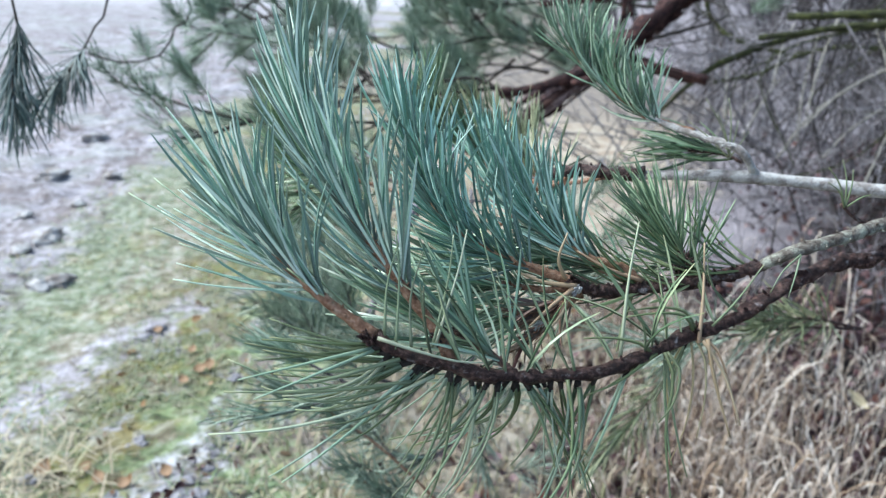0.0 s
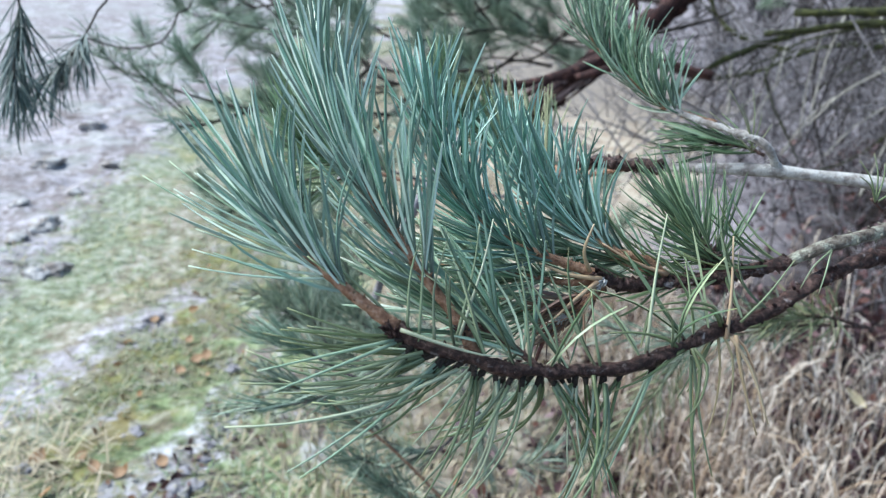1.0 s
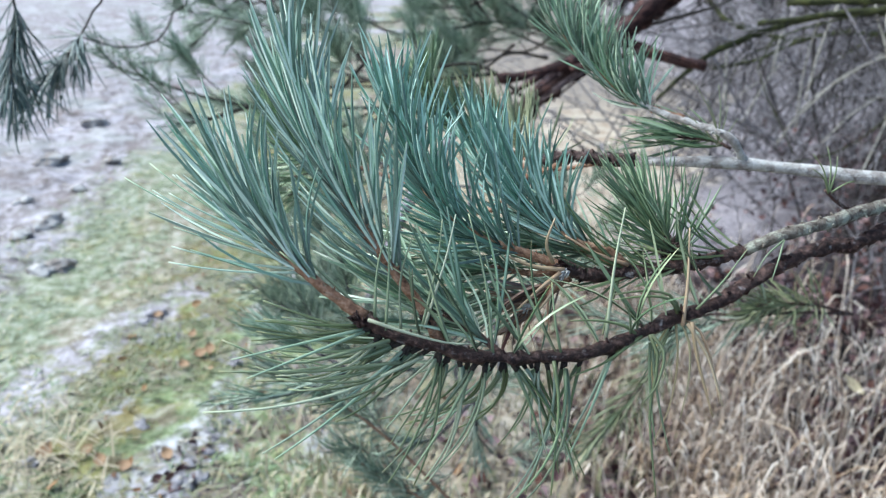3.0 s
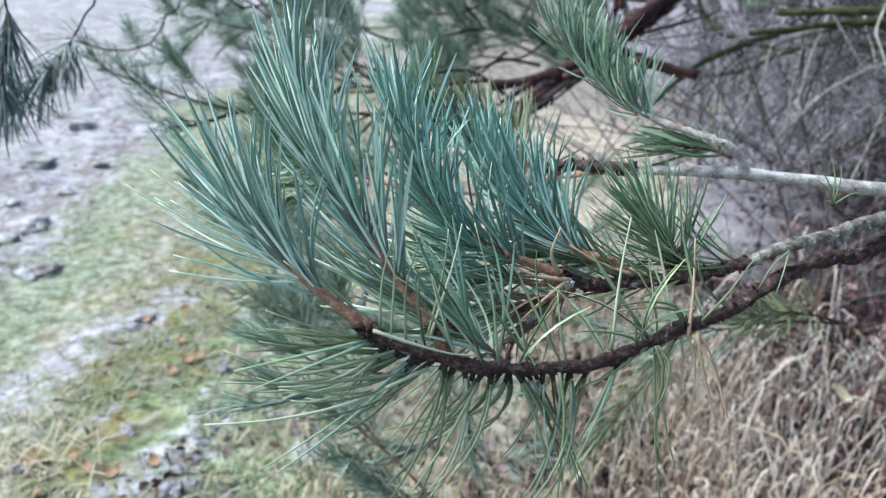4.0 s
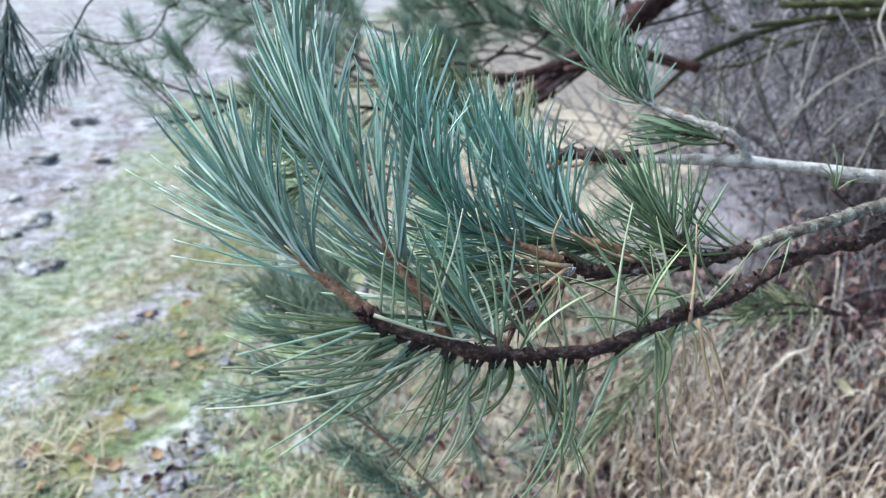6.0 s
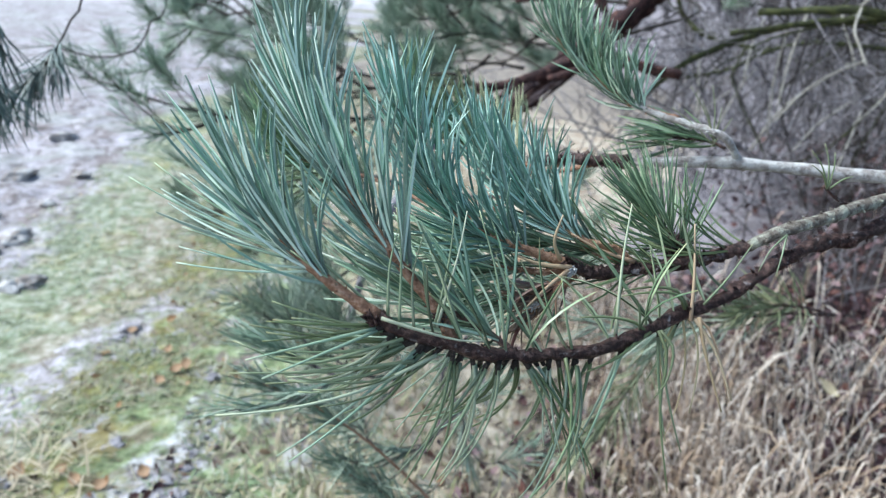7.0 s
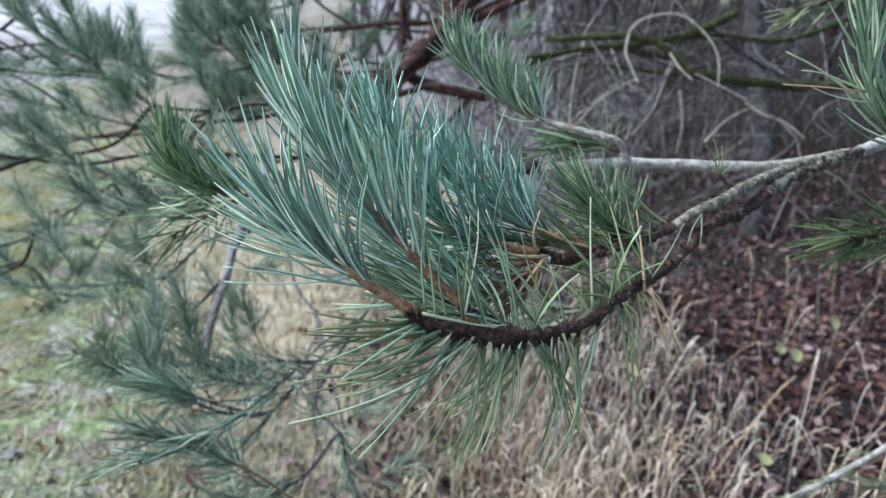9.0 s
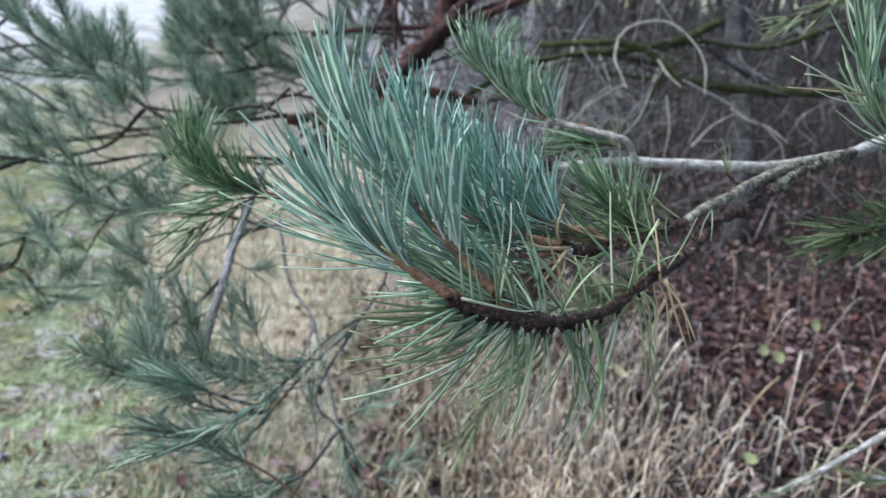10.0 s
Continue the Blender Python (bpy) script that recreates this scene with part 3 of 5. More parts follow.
shoot([(0.345, 0.604, 1.251), (0.339, 0.610, 1.256), (0.332, 0.616, 1.263), (0.325, 0.621, 1.27)], 0.003, 0.0014, 84, 0.046, NEEDLE_SPRIG, (20, 80), (0.0, 0.08, 0.1), 0.0, 10, 15, None, BARK, wide=0.66)
shoot([(0.286, 0.576, 1.245), (0.279, 0.572, 1.238), (0.272, 0.57, 1.23), (0.263, 0.567, 1.221)], 0.0022, 0.0016, 16, 0.016, NEEDLE_RUST, (12, 40), (0, 0, 0), 0.1, 0, 16, None, BARK_TAN, 34)
shoot([(0.28, 0.574, 1.241), (0.273, 0.573, 1.24), (0.266, 0.572, 1.234)], 0.0016, 0.001, 12, 0.02, NEEDLE_RUST, (12, 35), (0, 0, 0), 0.1, 0, 24, None, BARK_TAN, 18)
shoot([(0.287, 0.579, 1.248), (0.27, 0.584, 1.243), (0.246, 0.589, 1.242), (0.225, 0.593, 1.244)], 0.0018, 0.0012, 40, 0.062, NEEDLE_GREEN, (15, 65), (0, 0, 0.0), 0.4, 0, 18, None, BARK_YOUNG, 20, 0.25)
shoot([(0.312, 0.594, 1.247), (0.301, 0.605, 1.247), (0.284, 0.614, 1.248), (0.265, 0.615, 1.246)], 0.0018, 0.0012, 32, 0.058, NEEDLE_GREEN, (15, 65), (0, 0, 0.1), 0.1, 0, 19, None, BARK_YOUNG, 20, 0.25)
shoot([(0.29, 0.592, 1.238), (0.273, 0.60, 1.226), (0.252, 0.604, 1.216), (0.232, 0.606, 1.212)], 0.0016, 0.0011, 40, 0.058, NEEDLE_GREEN, (15, 60), (-0.1, 0, 0.1), 0.05, 0, 23, None, BARK_YOUNG, 14, 0.25)
stem("side_twig", [(0.405, 0.735, 1.265), (0.396, 0.727, 1.275), (0.383, 0.723, 1.289), (0.352, 0.739, 1.295), (0.328, 0.755, 1.3)], 0.0027, 0.0018, BARK_DEAD, branch, "pale grey curved twig", 40, 0.5, 260, 14, 0.0016)
shoot([(0.358, 0.737, 1.295), (0.328, 0.755, 1.3), (0.308, 0.765, 1.312), (0.287, 0.774, 1.327), (0.274, 0.783, 1.339)], 0.0022, 0.0014, 90, 0.052, NEEDLE_GREEN, (18, 60), (0.15, 0, 0.55), 0.22, 10, 17, UP, BARK_YOUNG, 26, 0.2)
shoot([(0.389, 0.729, 1.279), (0.379, 0.734, 1.282), (0.365, 0.738, 1.282), (0.351, 0.741, 1.282)], 0.0012, 0.0008, 20, 0.045, NEEDLE_SPRIG, (15, 38), (0, 0, -0.05), 0.1, 0, 20, None, BARK, 0)

shoot([(0.262, 0.526, 1.227), (0.246, 0.537, 1.232), (0.224, 0.546, 1.238), (0.206, 0.551, 1.244)], 0.0018, 0.0011, 46, 0.06, NEEDLE_GREEN, (15, 65), (0, 0, 0.1), 0.1, 0, 21, None, BARK, 14, 0.25)


# thin needles standing up where the pale twig curves
for tip in ((0.361, 0.73, 1.318), (0.375, 0.732, 1.319), (0.382, 0.728, 1.306), (0.352, 0.734, 1.303), (0.368, 0.724, 1.311), (0.39, 0.73, 1.299)):
    foot = Vector((0.379, 0.725, 1.289 - 0.4 * (1.32 - tip[2])))
    lone_needle([foot, foot.lerp(Vector(tip), 0.5) + Vector((0.001, 0, 0.001)), tip], 0.00055, NEEDLE_OLIVE, branch)

# a sparse sprig standing up behind the lichened twig
sprig, sprig_line = stem("sprig", [(0.44, 0.642, 1.271), (0.428, 0.635, 1.276), (0.421, 0.633, 1.281), (0.418, 0.635, 1.284)], 0.0012, 0.0008, BARK, branch, "", 10, 0.3, 420, 3, 0.001)
for tip in ((0.409, 0.637, 1.302), (0.417, 0.643, 1.305), (0.422, 0.64, 1.301), (0.431, 0.634, 1.29), (0.408, 0.63, 1.296)):
    foot = sprig_line[8]
    lone_needle([foot, foot.lerp(Vector(tip), 0.5) + Vector((0.001, 0, 0.002)), tip], 0.0006, NEEDLE_MOSSY, sprig)


def bud(at, way, size, seed, label, mat=None):
    """A cluster of brown bud scales where shoots part."""
    r = random.Random(seed)
    v, f = [], []
    way = Vector(way).normalized()
    for q in range(22):
        o = way.orthogonal().normalized()
        o.rotate(Matrix.Rotation(q * 2.4, 3, way))
        d = (way + o * r.uniform(0.4, 1.6)).normalized()
        a = Vector(at) + o * size * 0.2 + way * size * (q / 22 - 0.6) * 1.6
        e = a + d * size * r.uniform(0.5, 1.0)
        tube_into(v, f, [a, a.lerp(e, 0.5) + o * size * 0.06, e], size * 0.22, size * 0.05, 5)
    part("bud", mesh_of("bud", v, f), mat or BARK, branch, label)


bud((0.2, 0.503, 1.251), (-0.6, 0, 0.6), 0.0042, 1, "dark brown scaly bud")
bud((0.339, 0.603, 1.255), (0, 0, 1), 0.007, 3, "dark brown scaly bud")
bud((0.285, 0.578, 1.252), (-0.8, 0, 0.3), 0.0045, 4, "dark brown scaly bud")
bud((0.285, 0.573, 1.249), (-0.6, -0.3, -0.5), 0.0036, 8, "grey-lilac scaly knot", BARK_DEAD)
bud((0.269, 0.568, 1.231), (-0.7, 0, -0.6), 0.003, 9, "pale grey bud", BARK_DEAD)
bud((0.228, 0.519, 1.246), (-0.3, 0, 0.9), 0.005, 5, "dark brown scaly bud")
bud((0.344, 0.574, 1.233), (0, -0.3, 0.9), 0.005, 6, "dark brown scaly bud")
# needles hanging under the twig, out of small dark stubs
r = random.Random(5)
v, f = [], []
hanging = []


def hang(count, x0, x1, way, pull, length, loose):
    """Stubs and their needle pairs along a stretch of the twig's underside."""
    spots = [p for p in twig_line if x0 <= p.x <= x1]
    for q in range(count):
        a = spots[min(int(len(spots) * (q + r.random()) / count), len(spots) - 1)] + Vector((0, r.uniform(-0.0015, 0.0015), -0.0018))
        w = (Vector(way) + Vector((r.gauss(0, loose), r.gauss(0, loose * 1.3), r.gauss(0, loose * 0.5)))).normalized()
        tip = a + w * r.uniform(0.004, 0.008)
        tube_into(v, f, [a, a.lerp(tip, 0.5), tip], 0.0015, 0.001, 6)
        hanging.append((a + w * 0.005, w, Vector(pull) * r.uniform(0.1, 1.5) + Vector((r.gauss(0, 0.25), r.gauss(0, 0.25), 0)), r.uniform(*length)))


hang(10, 0.262, 0.290, (0.02, -0.15, -1.0), (-0.4, 0.0, 0.1), (0.04, 0.08), 0.28)
hang(12, 0.232, 0.264, (-0.15, -0.15, -1.0), (-0.95, 0.0, 0.3), (0.04, 0.078), 0.3)
hang(10, 0.208, 0.236, (-0.75, -0.2, -0.62), (-0.6, 0.0, 0.75), (0.042, 0.075), 0.32)
hang(7, 0.204, 0.222, (-1.0, -0.1, -0.1), (-0.3, 0.0, 0.15), (0.045, 0.068), 0.3)
hang(5, 0.29, 0.345, (-0.1, -0.1, -1.0), (-0.2, 0.0, 0.0), (0.035, 0.06), 0.3)
part("needle_sheath", mesh_of("needle_sheath", v, f), BARK_DARK, twig, "short dark needle stubs", "stuff")
for q, (a, w, pull, far) in enumerate(hanging):
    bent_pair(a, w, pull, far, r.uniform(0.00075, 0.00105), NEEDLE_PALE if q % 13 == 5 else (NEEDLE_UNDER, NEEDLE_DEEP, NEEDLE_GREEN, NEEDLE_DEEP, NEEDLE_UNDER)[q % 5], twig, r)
# and standing up from it
r = random.Random(29)
over = []
for q in range(14):
    s = 0.6 + 0.38 * r.random()
    i = int(s * 109)
    way = Vector((-0.3 + r.gauss(0, 0.35), r.gauss(0.1, 0.4), 0.8 + r.gauss(0, 0.15)))
    over += pair(twig_line[i] + Vector((0, 0, 0.002)), way, Vector((r.gauss(0, 1), 0, r.gauss(0, 1))), r.uniform(0.035, 0.06), r)
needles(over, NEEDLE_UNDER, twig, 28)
lone_needle([(0.212, 0.505, 1.246), (0.21, 0.52, 1.273), (0.206, 0.53, 1.291)], 0.0008, NEEDLE_UNDER, twig)
lone_needle([(0.226, 0.513, 1.244), (0.23, 0.525, 1.27), (0.231, 0.53, 1.289)], 0.0008, NEEDLE_UNDER, twig)
lone_needle([(0.227, 0.513, 1.244), (0.234, 0.525, 1.274), (0.236, 0.535, 1.29)], 0.0008, NEEDLE_PALE, twig)
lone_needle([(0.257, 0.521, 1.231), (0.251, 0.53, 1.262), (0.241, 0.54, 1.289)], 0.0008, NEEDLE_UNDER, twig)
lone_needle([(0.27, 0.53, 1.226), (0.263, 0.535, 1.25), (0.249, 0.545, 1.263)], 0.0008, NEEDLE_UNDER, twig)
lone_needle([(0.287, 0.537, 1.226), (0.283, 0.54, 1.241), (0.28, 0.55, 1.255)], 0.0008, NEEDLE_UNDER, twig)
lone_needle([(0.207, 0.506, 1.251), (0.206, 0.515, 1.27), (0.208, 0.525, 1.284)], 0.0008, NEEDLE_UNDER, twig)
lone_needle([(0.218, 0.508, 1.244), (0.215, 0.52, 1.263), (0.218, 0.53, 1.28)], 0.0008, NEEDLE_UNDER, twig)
# along the side twig
over = []
for q in range(22):
    i = r.randrange(0, 89)
    way = Vector((-0.8 + r.gauss(0, 0.25), r.gauss(0.1, 0.3), 0.15 + r.gauss(0, 0.3)))
    over += pair(side_line[i], way, UP, r.uniform(0.035, 0.06), r)
needles(over, NEEDLE_MOSSY, side, 0)

# needles of the outermost shoot that sweep out over the path
r = random.Random(19)
for q in range(5):
    k = q / 4
    a = Vector((0.176, 0.508, 1.269)).lerp(Vector((0.158, 0.514, 1.281)), k)
    bent_pair(a, Vector((-1.0, -0.05 + r.gauss(0, 0.12), 0.1 + 0.3 * k + r.gauss(0, 0.08))), Vector((0.0, 0.0, r.uniform(0.1, 0.4))), r.uniform(0.05, 0.076), r.uniform(0.0006, 0.0008), (NEEDLE_BLUE, NEEDLE_GREEN)[q % 2], branch, r)

# dry tan scraps where the shoots part
lone_needle([(0.28, 0.575, 1.254), (0.276, 0.57, 1.266), (0.279, 0.571, 1.279)], 0.0012, NEEDLE_DRY, side, "dry_scale", "curled tan dry scale")
lone_needle([(0.284, 0.572, 1.25), (0.275, 0.563, 1.245), (0.265, 0.556, 1.236)], 0.0013, NEEDLE_DRY, side, "dry_scale", "curled tan dry scale")
lone_needle([(0.283, 0.572, 1.249), (0.279, 0.562, 1.24), (0.268, 0.554, 1.228)], 0.0011, NEEDLE_DRY, side, "dry_scale", "curled tan dry scale")
lone_needle([(0.286, 0.574, 1.251), (0.27, 0.573, 1.252), (0.256, 0.574, 1.256)], 0.0014, NEEDLE_DRY, side, "dry_scale", "curled tan dry scale")
lone_needle([(0.318, 0.590, 1.25), (0.3, 0.588, 1.256), (0.285, 0.59, 1.263)], 0.0012, NEEDLE_DRY, side, "dry_scale", "curled tan dry scale")

# needles that stand out by themselves
lone_needle([(0.308, 0.553, 1.226), (0.309, 0.568, 1.258), (0.312, 0.583, 1.283)], 0.0010, NEEDLE_PALE, twig, "needle", "pale yellow-green needle")
lone_needle([(0.205, 0.502, 1.252), (0.22, 0.504, 1.247), (0.237, 0.509, 1.241), (0.248, 0.512, 1.24)], 0.0009, NEEDLE_PALE, twig, "needle", "pale yellow-green needle")
lone_needle([(0.345, 0.568, 1.23), (0.346, 0.58, 1.25), (0.345, 0.592, 1.272)], 0.0011, NEEDLE_DRY, twig)
lone_needle([(0.349, 0.569, 1.232), (0.354, 0.563, 1.214), (0.364, 0.556, 1.188)], 0.0011, NEEDLE_DRY, twig)
lone_needle([(0.347, 0.569, 1.231), (0.358, 0.563, 1.217), (0.367, 0.554, 1.196)], 0.0011, NEEDLE_DRY, twig)
lone_needle([(0.344, 0.574, 1.231), (0.353, 0.57, 1.228), (0.361, 0.565, 1.213), (0.367, 0.56, 1.193)], 0.0008, NEEDLE_DRY, twig)
lone_needle([(0.343, 0.574, 1.231), (0.349, 0.568, 1.222), (0.351, 0.562, 1.204), (0.349, 0.556, 1.185)], 0.0007, NEEDLE_STRAW, twig)
lone_needle([(0.342, 0.574, 1.231), (0.345, 0.566, 1.212), (0.344, 0.56, 1.19), (0.338, 0.552, 1.173)], 0.0007, NEEDLE_STRAW, twig)
lone_needle([(0.34, 0.573, 1.23), (0.333, 0.566, 1.212), (0.335, 0.56, 1.195)], 0.0007, NEEDLE_STRAW, twig)
lone_needle([(0.329, 0.561, 1.227), (0.334, 0.555, 1.216), (0.332, 0.545, 1.194), (0.339, 0.532, 1.155)], 0.0010, NEEDLE_MOSSY, twig)
lone_needle([(0.33, 0.561, 1.227), (0.336, 0.555, 1.221), (0.334, 0.548, 1.208), (0.328, 0.544, 1.199)], 0.0010, NEEDLE_MOSSY, twig)
lone_needle([(0.342, 0.571, 1.235), (0.337, 0.569, 1.243), (0.324, 0.563, 1.246), (0.309, 0.556, 1.246)], 0.0010, NEEDLE_MOSSY, twig)
lone_needle([(0.343, 0.572, 1.236), (0.337, 0.572, 1.244), (0.324, 0.569, 1.246), (0.31, 0.562, 1.246)], 0.0010, NEEDLE_MOSSY, twig)
lone_needle([(0.323, 0.559, 1.227), (0.316, 0.556, 1.233), (0.303, 0.551, 1.237), (0.29, 0.546, 1.238)], 0.0010, NEEDLE_MOSSY, twig)
lone_needle([(0.351, 0.573, 1.237), (0.361, 0.576, 1.251), (0.371, 0.582, 1.267)], 0.0007, NEEDLE_UNDER, twig)
lone_needle([(0.325, 0.559, 1.227), (0.308, 0.544, 1.219), (0.293, 0.535, 1.215)], 0.0010, NEEDLE_MOSSY, twig)
lone_needle([(0.393, 0.602, 1.266), (0.39, 0.594, 1.258), (0.387, 0.588, 1.249)], 0.0006, NEEDLE_UNDER, side)
lone_needle([(0.393, 0.602, 1.266), (0.384, 0.594, 1.26), (0.378, 0.587, 1.251)], 0.0006, NEEDLE_UNDER, side)
lone_needle([(0.284, 0.532, 1.224), (0.288, 0.521, 1.207), (0.288, 0.502, 1.173)], 0.0010, NEEDLE_MOSSY, twig)
lone_needle([(0.228, 0.507, 1.234), (0.199, 0.488, 1.225), (0.17, 0.474, 1.222), (0.146, 0.466, 1.222)], 0.0010, NEEDLE_PALE, twig)
lone_needle([(0.219, 0.502, 1.233), (0.184, 0.489, 1.232), (0.148, 0.478, 1.234)], 0.0010, NEEDLE_UNDER, twig)
lone_needle([(0.214, 0.504, 1.242), (0.176, 0.487, 1.236), (0.15, 0.48, 1.248)], 0.0010, NEEDLE_UNDER, twig)

# ---- second branch, reaching in beside the near one ----
def tuft_branch(name, label, stems, needle_mat, bark, length, count, spread, bias, seed, radius=0.003, start=0.35, jitter=0.16, wide=1.0, group="", bend=None):
    """A bough with several leafy shoots: each stem a part with its needles."""
    root = thing(name, stems[0][0], label, "branch", group)
    for k, pts in enumerate(stems):
        ob, line = stem("stem", pts, radius, radius * 0.5, bark, root, "", 26, 0.3, 200, 0)
        needles(brush(line, count, length, spread, bias, start, 1.0, bend, seed * 50 + k, jitter, wide), needle_mat, ob, 0)
    return root


NEAR = "pine boughs round the near branch"
tree = thing("pine_tree", (2.3, 1.2, 0), "pine trunk carrying the boughs beside the path", "tree")
stem("trunk", [(2.3, 1.2, -0.05), (2.28, 1.22, 0.8), (2.33, 1.18, 1.8), (2.3, 1.2, 3.6)], 0.13, 0.1, BARK_RED, tree, "", 40, 0.3, 14, 0)
stem("bough", [(2.3, 1.2, 1.95), (1.5, 1.35, 2.0), (0.6, 1.4, 1.95), (-0.1, 1.3, 1.85), (-0.6, 1.25, 1.75)], 0.03, 0.008, BARK_RED, tree, "", 40, 0.4, 30, 0)
tuft_branch("pine_branch", "light blue-green pine shoot with some dry needles",
            [[(0.93, 0.865, 1.33), (0.722, 0.72, 1.293), (0.58, 0.645, 1.298), (0.534, 0.638, 1.321), (0.527, 0.645, 1.35), (0.519, 0.652, 1.379), (0.515, 0.66, 1.401)]],
            NEEDLE_GREEN, BARK, 0.07, 58, (10, 50), (-0.12, 0, 0.2), 31, 0.0028, 0.74, 0.15, 1.35, group=NEAR, bend=UP)
tuft_branch("pine_branch", "dark green pine shoot beside the near branch",
            [[(0.963, 0.877, 1.337), (0.869, 0.812, 1.238), (0.756, 0.768, 1.205), (0.651, 0.726, 1.21), (0.59, 0.705, 1.21)]],
            NEEDLE_DEEP, BARK, 0.078, 130, (25, 70), (-0.1, 0, 0), 32, 0.0026, 0.35, group=NEAR)
tuft_branch("pine_branch", "yellowing pine shoot hanging in from above",
            [[(1.5, 1.35, 2.0), *[(0.88, 1.054, 1.49), (0.775, 0.992, 1.418), (0.708, 0.963, 1.393), (0.668, 0.946, 1.385)]]],
            NEEDLE_OLIVE, BARK, 0.07, 46, (15, 45), (-0.1, 0, -0.1), 41, 0.004, 0.78, 0.15, group=NEAR)
extra = thing("pine_needle", (0.518, 0.646, 1.339), "dry orange needles caught in a pine shoot", "needle")
lone_needle([(0.515, 0.634, 1.338), (0.476, 0.63, 1.341), (0.451, 0.63, 1.342)], 0.0009, NEEDLE_DRY, extra)
lone_needle([(0.51, 0.634, 1.334), (0.474, 0.63, 1.352), (0.449, 0.63, 1.362)], 0.0011, NEEDLE_PALE, extra)
lone_needle([(0.524, 0.636, 1.33), (0.49, 0.63, 1.335), (0.471, 0.63, 1.341)], 0.0008, NEEDLE_PALE, extra)
lone_needle([(0.515, 0.635, 1.338), (0.479, 0.63, 1.349), (0.462, 0.63, 1.351)], 0.0009, NEEDLE_PALE, extra)
tuft_branch("pine_branch", "green pine shoot standing behind the near branch",
            [[(0.286, 0.745, 1.26), (0.263, 0.777, 1.24), (0.219, 0.828, 1.246), (0.177, 0.819, 1.272), (0.170, 0.827, 1.291)]],
            NEEDLE_LEAF, BARK_YOUNG, 0.053, 96, (12, 50), (0, 0, 0.15), 33, 0.0022, 0.58, 0.15, group=NEAR, bend=UP)
tuft_branch("pine_branch", "sparse grey-green pine shoot behind the near branch",
            [[(0.315, 0.742, 1.262), (0.27, 0.83, 1.227), (0.222, 0.931, 1.219), (0.19, 0.922, 1.235), (0.168, 0.914, 1.249)], [(0.27, 0.83, 1.227), (0.226, 0.933, 1.224), (0.204, 0.926, 1.241)]],
            NEEDLE_OLIVE, BARK_YOUNG, 0.078, 30, (25, 75), (0, 0, 0.9), 34, 0.002, 0.4, 0.25, 1.2, group=NEAR)
tuft_branch("pine_branch", "olive-green pine shoot beyond the near branch",
            [[(0.269, 0.745, 1.258), (0.223, 0.764, 1.207), (0.141, 0.814, 1.214), (0.086, 0.81, 1.228), (0.059, 0.812, 1.231), (0.05, 0.816, 1.245), (0.045, 0.82, 1.258)]],
            NEEDLE_LEAF, BARK_YOUNG, 0.062, 96, (25, 70), (0.1, 0, 0.35), 35, 0.0022, 0.72, 0.22, group=NEAR, bend=UP)
tuft_branch("pine_branch", "thin grey-green pine spray beyond the near branch",
            [[(0.141, 0.814, 1.214), (0.093, 0.85, 1.209), (0.063, 0.85, 1.202), (0.029, 0.85, 1.19)], [(0.093, 0.85, 1.209), (0.058, 0.86, 1.188), (0.032, 0.86, 1.172)]],
            NEEDLE_SPRIG, BARK_DARK, 0.054, 24, (30, 80), (-0.1, 0, 0.1), 42, 0.0012, 0.1, 0.25, 0.8, group=NEAR)
tuft_branch("pine_branch", "soft green pine shoot hanging behind the twig",
            [[(0.654, 1.108, 0.989), (0.56, 1.07, 1.0), (0.45, 1.05, 0.978), (0.397, 1.05, 0.975), (0.342, 1.05, 0.98)], [(0.525, 1.056, 1.0), (0.46, 1.05, 0.994), (0.42, 1.05, 0.954)]],
            NEEDLE_SOFT, BARK, 0.06, 42, (30, 75), (0, 0, 0), 43, 0.002, 0.35, 0.25, 1.0, group=NEAR)
tuft_branch("pine_branch", "hanging dark pine twig, shade painted into its drooping needles",
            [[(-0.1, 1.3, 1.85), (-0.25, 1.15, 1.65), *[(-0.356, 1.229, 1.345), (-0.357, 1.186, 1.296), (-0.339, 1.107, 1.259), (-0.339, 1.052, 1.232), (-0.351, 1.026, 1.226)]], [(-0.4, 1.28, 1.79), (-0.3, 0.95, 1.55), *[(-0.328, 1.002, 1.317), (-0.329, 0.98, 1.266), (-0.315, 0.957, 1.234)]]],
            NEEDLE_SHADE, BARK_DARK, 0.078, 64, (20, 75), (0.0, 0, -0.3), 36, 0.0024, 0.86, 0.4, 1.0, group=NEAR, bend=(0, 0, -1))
tuft_branch("pine_branch", "hanging pine twig curling up at its end",
            [[(-0.5, 1.26, 1.77), *[(-0.414, 1.546, 1.334), (-0.413, 1.493, 1.261), (-0.42, 1.453, 1.222), (-0.474, 1.419, 1.211), (-0.538, 1.397, 1.231)]]],
            NEEDLE_DARK, BARK_DARK, 0.062, 64, (45, 85), (0, 0, 0.0), 37, 0.0028, 0.45, 0.3, 0.8, group=NEAR)
tuft_branch("pine_branch", "low green pine shoot under the near branch",
            [[(0.19, 1.005, 0.695), (0.1, 0.986, 0.807), (0.025, 0.971, 0.874), (-0.033, 0.956, 0.909)], [(0.272, 1.019, 0.597), (0.158, 1.016, 0.68), (0.081, 1.006, 0.733), (0.035, 1.003, 0.766)]],
            NEEDLE_SOFT, BARK_YOUNG, 0.06, 60, (25, 75), (0, 0, 0.15), 38, 0.0022, 0.6, 0.25, 1.2, group=NEAR)
